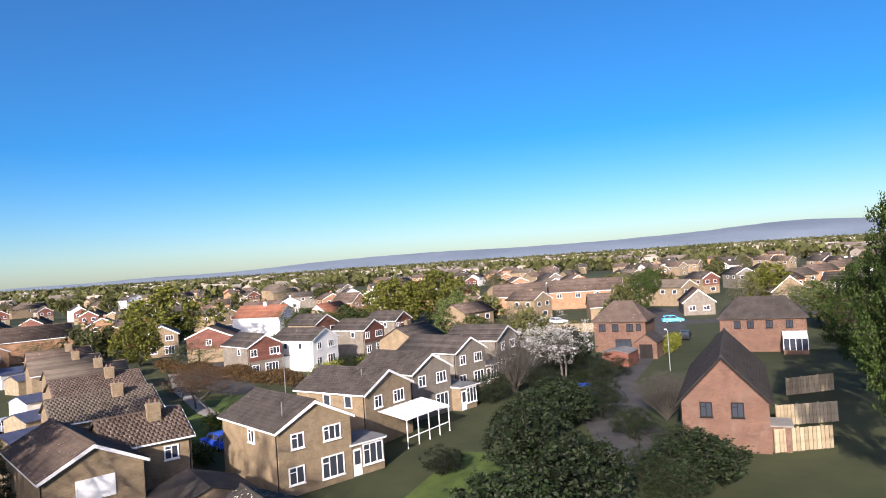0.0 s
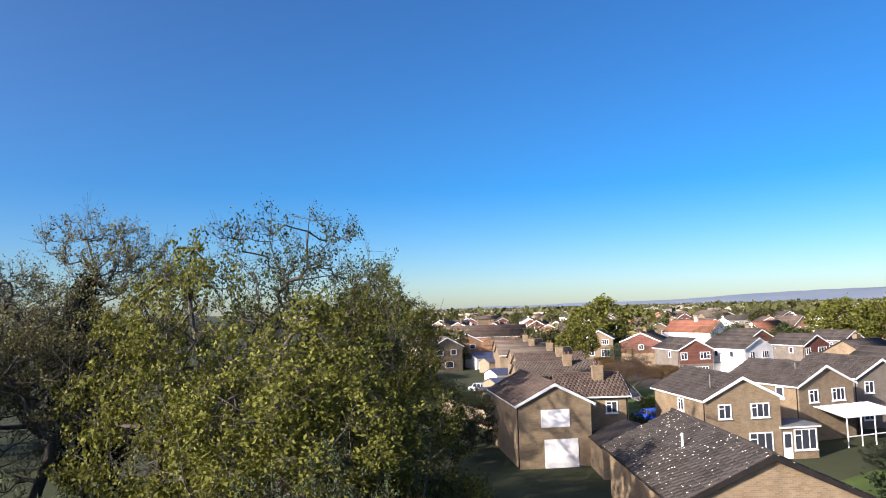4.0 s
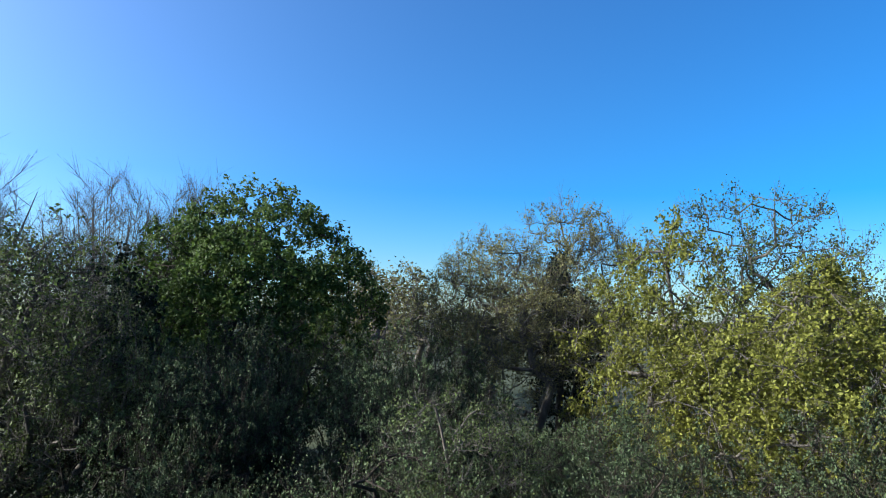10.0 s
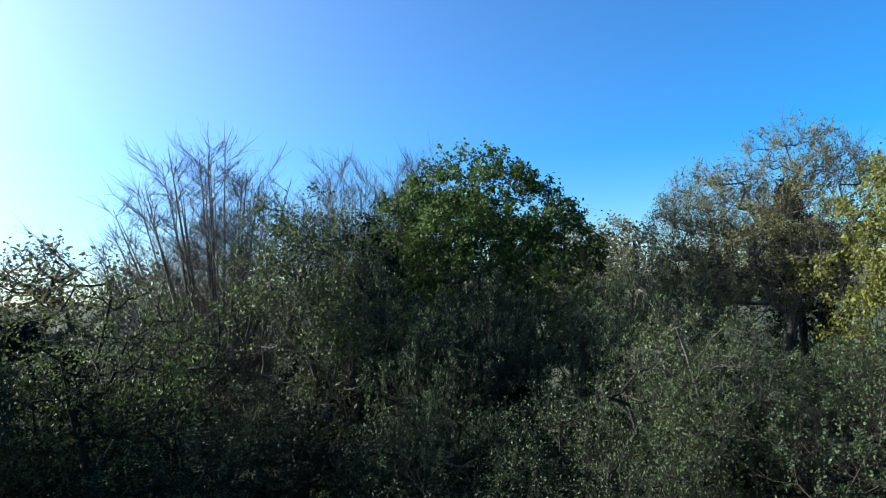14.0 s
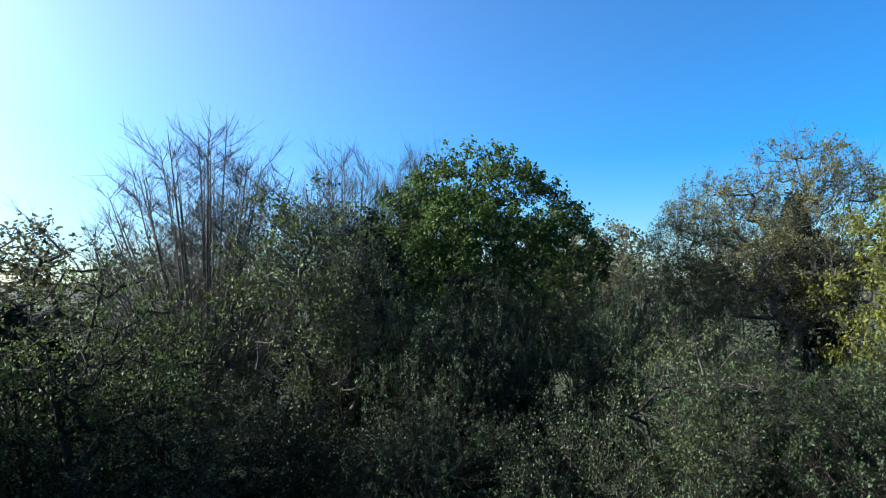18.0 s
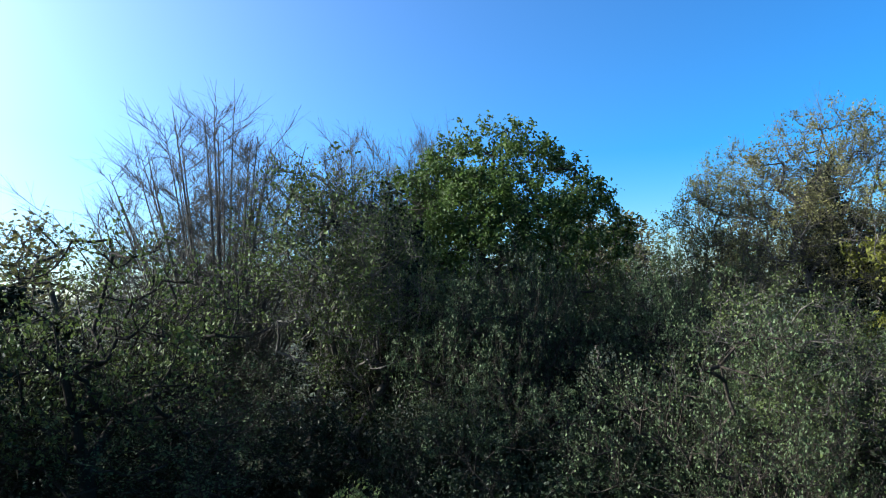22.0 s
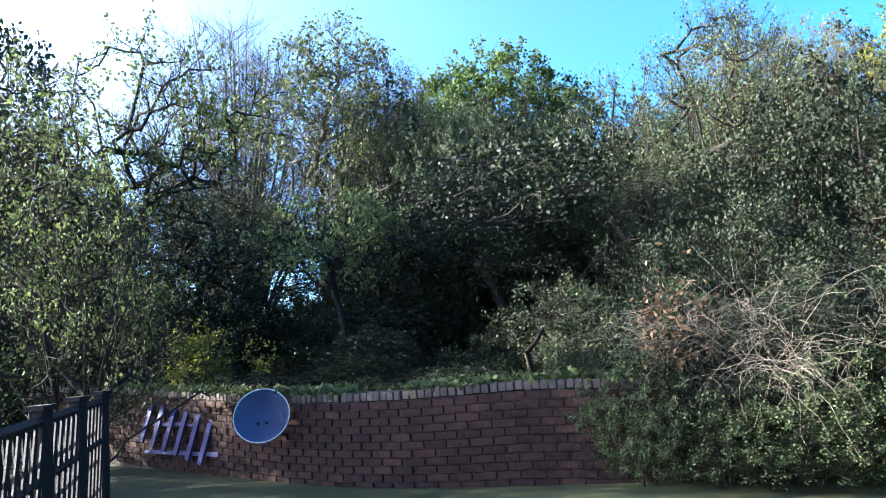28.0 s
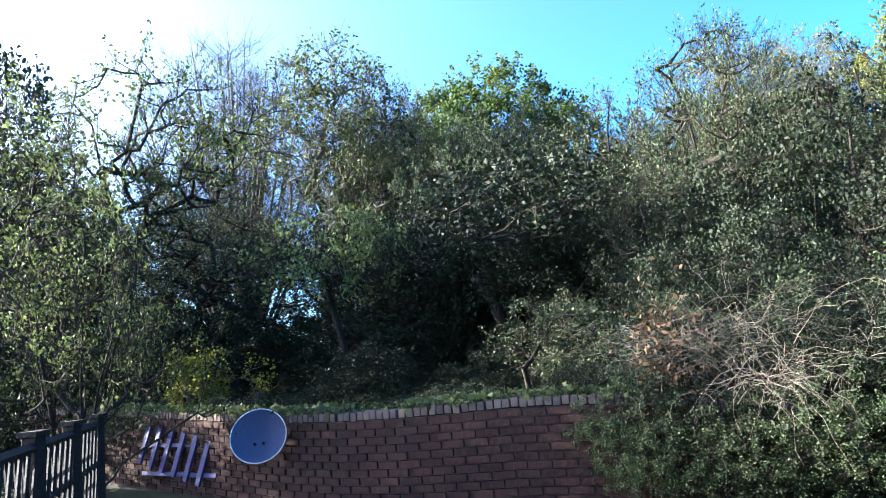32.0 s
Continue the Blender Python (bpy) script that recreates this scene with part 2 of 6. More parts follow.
TIMBER_DARK = surface("black_stained_timber", ((0.006, 0.005, 0.005), (0.016, 0.013, 0.011)), 3.0, 0.85, 0.3, 40, stretch=(1, 1, 0.2))
FENCE = surface("weathered_fence_timber", ((0.148, 0.118, 0.074), (0.266, 0.222, 0.148)), 2.0, 0.9, 0.3, 30, island=0.2)
BLUE_PAINT = surface("faded_blue_paint", ((0.012, 0.016, 0.088), (0.024, 0.028, 0.128)), 3.0, 0.6)
DISH_GREY = surface("pale_blue_grey_dish", ((0.07, 0.095, 0.19), (0.1, 0.13, 0.24)), 2.0, 0.5)

L_DOME = foliage("chestnut_leaf", (0.00744, 0.01587, 0.00248), (0.064, 0.102, 0.02), 0.35)
L_PALE = foliage("pale_young_leaf", (0.00992, 0.01587, 0.003968), (0.1619, 0.2061, 0.06624), 0.4)
L_YEL = foliage("yellow_green_leaf", (0.0186, 0.02232, 0.0031), (0.168, 0.175, 0.028), 0.36)
L_SPRING = foliage("spring_leaf", (0.007936, 0.01389, 0.002976), (0.1067, 0.1398, 0.03827), 0.24)
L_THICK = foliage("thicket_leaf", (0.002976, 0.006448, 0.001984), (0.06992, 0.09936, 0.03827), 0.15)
# near-black leaf, which also fills the added dark cores of the thicket
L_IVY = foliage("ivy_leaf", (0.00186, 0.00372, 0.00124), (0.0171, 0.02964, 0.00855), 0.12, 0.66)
L_GOLD = foliage("golden_leaf", (0.05952, 0.06944, 0.006448), (0.2432, 0.2554, 0.04256), 0.4)
L_OLIVE = foliage("olive_bud_leaf", (0.018, 0.0185, 0.006), (0.165, 0.158, 0.062), 0.35)
L_BLOSSOM = foliage("white_blossom", (0.48, 0.464, 0.416), (0.68, 0.664, 0.64), 0.35)
L_RED = foliage("copper_leaf", (0.04644, 0.02145, 0.01073), (0.114, 0.06141, 0.0263), 0.35)
L_COPPER = foliage("copper_beech_leaf", (0.03571, 0.01965, 0.00713), (0.1049, 0.06566, 0.0263), 0.3)
L_BROWN = foliage("dry_brown_leaf", (0.05952, 0.03075, 0.0129), (0.1824, 0.1155, 0.0608), 0.3)
L_FAR = foliage("distant_leaf", (0.01984, 0.02579, 0.007936), (0.1205, 0.1205, 0.03793), 0.3)

GLASS = bpy.data.materials.new("window_glass")
GLASS.use_nodes = True
_p = GLASS.node_tree.nodes["Principled BSDF"]
_p.inputs["Base Color"].default_value = (0.03, 0.035, 0.045, 1)
_p.inputs["Roughness"].default_value = 0.05


def paint(name, colour, rough=0.25):
    return surface(name, (tuple(c * 0.9 for c in colour), colour), 2.0, rough)


# ---------------- building blocks ----------------
def link_mesh(name, verts, faces, mat, smooth=False):
    me = bpy.data.meshes.new(name)
    me.from_pydata(verts, [], faces)
    me.materials.append(mat)
    if smooth:
        me.polygons.foreach_set("use_smooth", [True] * len(me.polygons))
    me.update()
    return me


def thing(name, m, label, category, group="", kind=""):
    ob = new(name)
    ob.matrix_basis = m
    return tagged(ob, label, category, group, kind)


def part(name, bm, mat, parent, label="", m=None):
    me = bpy.data.meshes.new(name)
    bm.normal_update()
    bm.to_mesh(me)
    bm.free()
    me.materials.append(mat)
    return piece(name, me, parent, label, m)


def piece(name, me, parent, label="", m=None):
    ob = new(name, me)
    ob.parent = parent
    if m is not None:
        ob.matrix_basis = m
    return tagged(ob, label)


def box(bm, x0, y0, z0, x1, y1, z1, bevel=0.0):
    v = [bm.verts.new(c) for c in ((x0, y0, z0), (x1, y0, z0), (x1, y1, z0), (x0, y1, z0), (x0, y0, z1), (x1, y0, z1), (x1, y1, z1), (x0, y1, z1))]
    fs = [bm.faces.new([v[i] for i in f]) for f in ((3, 2, 1, 0), (4, 5, 6, 7), (0, 1, 5, 4), (1, 2, 6, 5), (2, 3, 7, 6), (3, 0, 4, 7))]
    if bevel:
        es = list({e for f in fs for e in f.edges})
        bmesh.ops.bevel(bm, geom=es, offset=bevel, segments=2, affect="EDGES", profile=0.6)
    return bm


def boxed(*a, **k):
    return box(bmesh.new(), *a, **k)


def prism(bm, outline, y0, y1):
    """An outline of (x, z) drawn out along y."""
    a = [bm.verts.new((x, y0, z)) for x, z in outline]
    b = [bm.verts.new((x, y1, z)) for x, z in outline]
    n = len(outline)
    bm.faces.new(a)
    bm.faces.new(list(reversed(b)))
    for i in range(n):
        bm.faces.new([a[i], b[i], b[(i + 1) % n], a[(i + 1) % n]])
    bmesh.ops.recalc_face_normals(bm, faces=bm.faces)
    return bm


def rod(bm, p, q, r0, r1=None, sides=8):
    r1 = r0 if r1 is None else r1
    p, q = Vector(p), Vector(q)
    m = (q - p).to_track_quat("Z", "Y").to_matrix()
    ring = [[bm.verts.new(c + m @ Vector((r * math.cos(t), r * math.sin(t), 0))) for t in [2 * math.pi * i / sides for i in range(sides)]] for c, r in ((p, r0), (q, r1))]
    for i in range(sides):
        j = (i + 1) % sides
        bm.faces.new([ring[0][i], ring[0][j], ring[1][j], ring[1][i]])
    bm.faces.new(list(reversed(ring[0])))
    bm.faces.new(ring[1])
    return bm


# ---------------- trees ----------------
def tubes(segs, sides=4):
    """Verts and faces of tapered tubes, from rows of p0, p1, r0, r1."""
    s = np.asarray(segs, float)
    p, q, r0, r1 = s[:, 0:3], s[:, 3:6], s[:, 6], s[:, 7]
    d = q - p
    d /= np.linalg.norm(d, axis=1, keepdims=True) + 1e-9
    ref = np.where(np.abs(d[:, 2:3]) > 0.9, [[1.0, 0, 0]], [[0, 0, 1.0]])
    u = np.cross(d, ref)
    u /= np.linalg.norm(u, axis=1, keepdims=True) + 1e-9
    w = np.cross(d, u)
    ang = 2 * np.pi * np.arange(sides) / sides
    c, sn = np.cos(ang)[None, :, None], np.sin(ang)[None, :, None]
    ringd = c * u[:, None] + sn * w[:, None]
    v = np.concatenate([p[:, None] + ringd * r0[:, None, None], q[:, None] + ringd * r1[:, None, None]], 1).reshape(-1, 3)
    base = (np.arange(len(s)) * 2 * sides)[:, None, None]
    i = np.arange(sides)
    quad = np.stack([i, (i + 1) % sides, (i + 1) % sides + sides, i + sides], -1)[None]
    return v, (base + quad).reshape(-1, 4)


def bent_tube(points, radii, sides=5):
    """One tapered tube along a bent line."""
    pts = np.asarray(points, float)
    d = np.gradient(pts, axis=0)
    d /= np.linalg.norm(d, axis=1, keepdims=True) + 1e-9
    u = np.cross(d, [0.31, 0.17, 0.93])
    u /= np.linalg.norm(u, axis=1, keepdims=True) + 1e-9
    w = np.cross(d, u)
    a = 2 * np.pi * np.arange(sides) / sides
    ring = np.cos(a)[None, :, None] * u[:, None] + np.sin(a)[None, :, None] * w[:, None]
    v = (pts[:, None] + ring * np.asarray(radii)[:, None, None]).reshape(-1, 3)
    i = np.arange(sides)
    quad = np.stack([i, (i + 1) % sides, (i + 1) % sides + sides, i + sides], -1)
    return v, (np.arange(len(pts) - 1)[:, None, None] * sides + quad[None]).reshape(-1, 4)


def quads_mesh(name, v, f, mat, smooth=False):
    me = bpy.data.meshes.new(name)
    n = len(f)
    me.vertices.add(len(v))
    me.vertices.foreach_set("co", np.ascontiguousarray(v, np.float32).ravel())
    me.loops.add(4 * n)
    me.loops.foreach_set("vertex_index", np.ascontiguousarray(f, np.int32).ravel())
    me.polygons.add(n)
    me.polygons.foreach_set("loop_start", np.arange(0, 4 * n, 4, dtype=np.int32))
    if smooth:
        me.polygons.foreach_set("use_smooth", np.ones(n, bool))
    me.materials.append(mat)
    me.update(calc_edges=True)
    return me


def leaves(rng, centres, size, aspect=0.6, droop=0.3):
    """Small kite-shaped blades with random turns at the given places."""
    n = len(centres)
    a = rng.normal(size=(n, 3))
    a[:, 2] -= droop
    a /= np.linalg.norm(a, axis=1, keepdims=True)
    b = np.cross(a, rng.normal(size=(n, 3)))
    b /= np.linalg.norm(b, axis=1, keepdims=True)
    s = size * rng.uniform(0.6, 1.35, (n, 1))
    up = np.cross(a, b) * s * 0.15
    v = np.stack([centres, centres + a * s * 0.55 + b * s * aspect * 0.5 + up, centres + a * s, centres + a * s * 0.5 - b * s * aspect * 0.5 + up], 1).reshape(-1, 3)
    return v, np.arange(4 * n).reshape(-1, 4)


def skeleton_tree(rng, height, radius, base=0.3, targets=350, stems=1, tip=0.008, shell=0.6, upward=0.3, lean=0.15, crook=0.12, top=0.5, lobes=5):
    """Limbs that reach out to points of a lobed crown, each from the nearest limb: rows of segments, and the ends."""
    nodes, parent = [], []
    for k in range(stems):
        a = rng.uniform(0, 2 * np.pi)
        d = np.array([np.cos(a), np.sin(a), 0]) * (lean if stems == 1 else rng.uniform(0.15, 0.55) * radius / height * 1.6)
        p = np.array([np.cos(a), np.sin(a), 0]) * (0 if stems == 1 else rng.uniform(0.05, 0.25) * radius)
        last = -1
        steps = 7
        reach = height * (rng.uniform(0.72, 0.86) if stems == 1 else rng.uniform(0.5, 0.85))
        for s in range(steps + 1):
            nodes.append(p.copy())
            parent.append(last)
            last = len(nodes) - 1
            d = d + rng.normal(0, crook, 3) * [1, 1, 0]
            p = p + (np.array([0, 0, 1.0]) + d * [1, 1, 0]) * reach / steps
    lob = rng.normal(size=(lobes, 3)) * [0.55, 0.55, 0.4] * radius * 0.8
    t = rng.normal(size=(targets, 3))
    t /= np.linalg.norm(t, axis=1, keepdims=True)
    t *= rng.uniform(shell, 1.0, (targets, 1)) ** 0.6
    zc, zr = height * (base + 1) / 2, height * (1 - base) / 2
    which = rng.integers(0, lobes + 2, targets)
    size = np.where(which < lobes, 0.62, 1.0)[:, None]
    off = np.where((which < lobes)[:, None], np.concatenate([lob, np.zeros((2, 3))])[which], 0)
    pts = t * size * [radius, radius, zr] + off * [1, 1, zr / radius * 0.8] + [0, 0, zc]
    over = (pts[:, 2] - zc) / zr
    pts[:, :2] *= np.clip(1.15 - top * np.maximum(over, 0) ** 2, 0.2, 1.2)[:, None]
    pts[:, 2] = np.clip(pts[:, 2], height * base * 0.7, height * 1.02)
    order = np.argsort(np.hypot(pts[:, 0], pts[:, 1]) + 0.4 * np.abs(pts[:, 2] - zc * 0.8))
    arr = np.zeros((len(nodes) + 2 * targets, 3))
    arr[: len(nodes)] = nodes
    n = len(nodes)
    parent = np.array(parent + [0] * (2 * targets))
    ends = []
    for i in order:
        q = pts[i]
        off3 = arr[:n] - q
        dist = np.sqrt((off3 * off3).sum(1)) + upward * 2.0 * np.maximum(off3[:, 2], 0)
        j = int(dist.argmin())
        mid = (arr[j] + q) / 2 + rng.normal(0, crook * 0.5, 3) * dist[j] * 0.5
        mid[2] -= 0.03 * dist[j]
        arr[n], arr[n + 1] = mid, q
        parent[n], parent[n + 1] = j, n
        ends.append(n + 1)
        n += 2
    load = np.zeros(n)
    load[ends] = 1
    for i in range(n - 1, -1, -1):
        if parent[i] >= 0:
            load[parent[i]] += load[i]
    r = tip * np.sqrt(np.maximum(load, 1)) * 1.0
    segs = [(*arr[parent[i]], *arr[i], min(r[parent[i]], r[i] * 1.25), r[i]) for i in range(n) if parent[i] >= 0]
    return segs, arr[ends], arr[parent[ends]]


def twigs(rng, ends, mids, per, length, tip, up):
    d = ends - mids
    d /= np.linalg.norm(d, axis=1, keepdims=True) + 1e-9
    k = np.repeat(np.arange(len(ends)), per)
    f = rng.uniform(0.2, 1.0, (len(k), 1))
    p = mids[k] + (ends[k] - mids[k]) * f
    way = d[k] * 0.8 + rng.normal(0, 0.55, (len(k), 3)) + [0, 0, up]
    way /= np.linalg.norm(way, axis=1, keepdims=True)
    q = p + way * length * rng.uniform(0.4, 1.2, (len(k), 1))
    return np.concatenate([p, q, np.full((len(k), 1), tip), np.full((len(k), 1), tip * 0.5)], 1), p, q


def vase_tree(rng, height, radius, stems=46, tip=0.007, branches=26):
    """Many stems that fan out and upwards from one foot, each with steep side branches: rows of segments, ends and their roots."""
    segs, ends, mids = [], [], []
    for k in range(stems):
        a = 2.4 * k + rng.normal(0, 0.2)
        out = radius * math.sqrt((k + 0.5) / stems)
        top = height * (0.98 - 0.3 * (out / radius) ** 2.4) * rng.uniform(0.93, 1.0)
        u = np.linspace(0, 1, 9)
        wob = np.cumsum(np.cumsum(rng.normal(0, 0.03, (9, 2)), axis=0), axis=0) * height * 0.04
        line = np.stack([np.cos(a) * out * u ** 1.15 + wob[:, 0], np.sin(a) * out * u ** 1.15 + wob[:, 1], top * u], 1)
        rad = tip * (1 + 9 * (1 - u) ** 0.8) * rng.uniform(0.8, 1.2)
        segs += [(*line[i], *line[i + 1], rad[i], rad[i + 1]) for i in range(8)]
        for b in range(branches):
            f = rng.uniform(0.35, 0.98)
            i = min(int(f * 8), 7)
            p = line[i] + (line[i + 1] - line[i]) * (f * 8 - i)
            w = rng.uniform(0, 2 * np.pi)
            d = np.array([math.cos(w) * 0.85, math.sin(w) * 0.85, 0.8]) * height * rng.uniform(0.05, 0.13) * (1.12 - 0.5 * f)
            m = p + d * 0.5 + rng.normal(0, 0.05, 3)
            q = p + d
            segs += [(*p, *m, tip * 1.5, tip * 1.1), (*m, *q, tip * 1.1, tip * 0.7)]
            ends.append(q)
            mids.append(m - d * 0.3)
    return segs, np.array(ends), np.array(mids)


PROTO = {}


def tree_meshes(key, seed, bark, leaf, leaf_n, leaf_size, spread=0.25, clump=1.0, tuft=0.5, twig=(4, 0.5, 0.006, 0.3), **k):
    """Trunk and crown meshes of one tree, kept for its copies."""
    if (key, seed) in PROTO:
        return PROTO[key, seed]
    rng = np.random.default_rng(seed * 77 + len(key) * 13 + ord(key[0]))
    segs, ends, mids = vase_tree(rng, **k) if key == "bare" else skeleton_tree(rng, **k)
    per, length, tip, up = twig
    tw, p, q = twigs(rng, ends, mids, per, length, tip, up)
    v1, f1 = tubes(segs, 5)
    v2, f2 = tubes(tw, 3)
    if not leaf_n:
        PROTO[key, seed] = quads_mesh("trunk", v1, f1, bark, True), quads_mesh("crown", v2, f2, bark, True), k["height"], k["radius"]
        return PROTO[key, seed]
    v = np.concatenate([v1, v2])
    f = np.concatenate([f1, np.pad(f2, ((0, 0), (0, 0))) + len(v1)])
    wood = quads_mesh("trunk", v, f, bark, True)
    crown = None
    if leaf_n:
        bearing = np.flatnonzero(np.repeat(rng.random(len(ends)) < clump, per))
        j = bearing[rng.integers(0, len(bearing), leaf_n)]
        f = np.where(rng.random((leaf_n, 1)) < tuft, (j[:, None] * 0.618 % 1) * 0.35 + 0.7, rng.uniform(0.1, 1.05, (leaf_n, 1)))
        at = p[j] + (q[j] - p[j]) * f + rng.normal(0, spread, (leaf_n, 3)) * rng.uniform(0.4, 1.0, (leaf_n, 1))
        lv, lf = leaves(rng, at, leaf_size)
        crown = quads_mesh("crown", lv, lf, leaf)
    PROTO[key, seed] = wood, crown, k["height"], k["radius"]
    return PROTO[key, seed]


KINDS = {
    "dome": dict(bark=BARK_DARK, leaf=L_DOME, leaf_n=80000, leaf_size=0.16, spread=0.15, clump=0.9, tuft=0.6, height=14, radius=5, base=0.2, targets=900, tip=0.011, shell=0.72, top=0.25, lobes=2, twig=(5, 0.6, 0.006, 0.1)),
    "bare": dict(bark=BARK, leaf=None, leaf_n=0, leaf_size=0.1, height=14, radius=3.9, twig=(12, 0.8, 0.005, 0.45)),
    "mid": dict(bark=BARK, clump=0.6, leaf=L_SPRING, leaf_n=9000, leaf_size=0.11, spread=0.12, height=12, radius=2.4, base=0.3, targets=380, stems=2, tip=0.009, shell=0.4, upward=0.7, twig=(7, 0.7, 0.006, 0.6)),
    "sparse": dict(bark=BARK, clump=0.6, leaf=L_SPRING, leaf_n=13000, leaf_size=0.1, spread=0.14, height=12, radius=3.6, base=0.3, targets=420, tip=0.009, shell=0.6, upward=0.5, twig=(8, 0.7, 0.006, 0.4)),
    "blossom": dict(bark=BARK, clump=0.5, leaf=L_BLOSSOM, leaf_n=9000, leaf_size=0.09, spread=0.12, height=12, radius=3.6, base=0.35, targets=380, stems=2, tip=0.009, shell=0.6, upward=0.7, twig=(7, 0.7, 0.006, 0.4)),
    "yel": dict(bark=BARK, clump=0.6, leaf=L_YEL, leaf_n=42000, leaf_size=0.13, spread=0.13, height=11, radius=3.6, base=0.1, targets=520, stems=3, tip=0.011, shell=0.6, upward=0.1, twig=(6, 0.8, 0.008, -0.2)),
    "ivy": dict(bark=BARK_DARK, leaf=L_IVY, leaf_n=11000, leaf_size=0.2, spread=0.12, height=10, radius=1.5, base=0.08, targets=300, tip=0.01, shell=0.5, twig=(5, 0.4, 0.006, 0.2)),
    "ivytree": dict(bark=BARK, clump=0.6, leaf=L_OLIVE, leaf_n=22000, leaf_size=0.1, spread=0.12, height=14, radius=3.2, base=0.25, targets=520, stems=2, tip=0.009, shell=0.4, upward=0.8, twig=(9, 0.8, 0.006, 0.7)),
    "thick": dict(bark=BARK_DARK, leaf=L_THICK, leaf_n=26000, leaf_size=0.06, spread=0.045, clump=0.6, tuft=0.8, height=6, radius=2.6, base=0.42, targets=330, stems=4, tip=0.008, shell=0.45, upward=0.4, lobes=7, top=0.2, twig=(7, 0.7, 0.0055, 0.35)),
    "thin": dict(bark=BARK_DARK, leaf=L_THICK, leaf_n=7000, leaf_size=0.07, spread=0.1, height=7, radius=2.2, base=0.4, targets=260, stems=3, tip=0.008, shell=0.4, upward=0.8, top=0.3, twig=(7, 0.6, 0.005, 0.6)),
    "brush": dict(bark=BARK, clump=0.6, leaf=L_THICK, leaf_n=7000, leaf_size=0.07, spread=0.07, height=3.5, radius=1.6, base=0.08, targets=260, stems=6, tip=0.005, shell=0.3, upward=0.3, twig=(7, 0.4, 0.0035, 0.4)),
    "spray": dict(bark=BARK_DARK, clump=0.6, leaf=L_PALE, leaf_n=3800, leaf_size=0.062, spread=0.045, height=3.8, radius=1.6, base=0.2, targets=260, stems=6, tip=0.005, shell=0.3, upward=0.8, twig=(6, 0.45, 0.0035, 0.5)),
    "wand": dict(bark=BARK_DARK, clump=0.6, leaf=L_PALE, leaf_n=5000, leaf_size=0.062, spread=0.06, height=6.0, radius=1.2, base=0.25, targets=260, stems=4, tip=0.006, shell=0.3, upward=0.8, twig=(6, 0.5, 0.004, 0.5)),
    "hanging": dict(bark=BARK_DARK, clump=0.5, leaf=L_PALE, leaf_n=2600, leaf_size=0.1, spread=0.07, height=4.8, radius=1.2, base=0.52, targets=160, stems=2, tip=0.006, shell=0.3, upward=0.2, twig=(6, 0.45, 0.004, -0.1)),
    "evergreen": dict(bark=BARK_DARK, clump=0.7, leaf=L_IVY, leaf_n=17000, leaf_size=0.08, spread=0.1, height=4.5, radius=2.0, base=0.05, targets=300, stems=4, tip=0.006, shell=0.5, upward=0.2, twig=(6, 0.4, 0.004, 0.2)),
    "apple": dict(bark=BARK_DARK, leaf=L_SPRING, leaf_n=6000, leaf_size=0.1, spread=0.1, height=8.6, radius=2.3, base=0.5, targets=300, tip=0.01, shell=0.5, upward=0.6, lean=0.02, crook=0.045, clump=0.6, twig=(7, 0.6, 0.006, 0.3)),
    "canopy": dict(bark=BARK_DARK, leaf=L_IVY, leaf_n=20000, leaf_size=0.11, spread=0.14, clump=0.8, height=6.4, radius=2.5, base=0.5, targets=380, stems=2, tip=0.008, shell=0.4, upward=0.4, lobes=4, twig=(7, 0.5, 0.006, 0.1)),
    "gold": dict(bark=BARK, leaf=L_GOLD, leaf_n=2600, leaf_size=0.07, spread=0.06, height=1.9, radius=0.6, base=0.1, targets=110, stems=4, tip=0.005, shell=0.3, upward=0.5, twig=(5, 0.22, 0.003, 0.4)),
    "round": dict(bark=BARK, leaf=L_SPRING, leaf_n=5200, leaf_size=0.5, spread=0.35, height=10, radius=4.2, base=0.12, targets=170, tip=0.02, shell=0.7, twig=(4, 0.8, 0.012, 0.2)),
    "far": dict(bark=BARK, leaf=L_FAR, leaf_n=1500, leaf_size=0.9, spread=0.5, height=9, radius=4.0, base=0.1, targets=70, tip=0.04, shell=0.6, twig=(3, 1.0, 0.02, 0.3)),
    "farbare": dict(bark=BARK, leaf=L_OLIVE, leaf_n=1600, leaf_size=0.28, spread=0.4, height=12, radius=3.2, base=0.25, targets=140, tip=0.022, shell=0.5, upward=0.7, twig=(4, 1.0, 0.015, 0.6)),
}


def tree(name, kind, x, y, height, radius, label, category="tree", group="", seed=0, turn=None, leaf=None):
    z = ground_z(x, y)
    wood, crown, h, r = tree_meshes(kind, seed, **KINDS[kind])
    turn = (x * 37 + y * 91) % 360 if turn is None else turn
    t = thing(name, pose(x, y, z, 0, 0, turn) @ Matrix.Diagonal((radius / r, radius / r, (height - z) / h, 1)), label, category, group)
    piece("trunk", wood, t)
    if crown:
        if leaf:
            crown = PROTO.get((kind, seed, leaf.name), None) or crown.copy()
            PROTO[kind, seed, leaf.name] = crown
            crown.materials[0] = leaf
        piece("crown", crown, t)
    return t


# ---------------- ground, hills ----------------
def sheet(name, corners, z, mat, label, category, kind="structure"):
    me = link_mesh(name, [(x, y, z) for x, y in corners], [tuple(range(len(corners)))], mat)
    ob = new(name, me)
    return tagged(ob, label, category, kind=kind)


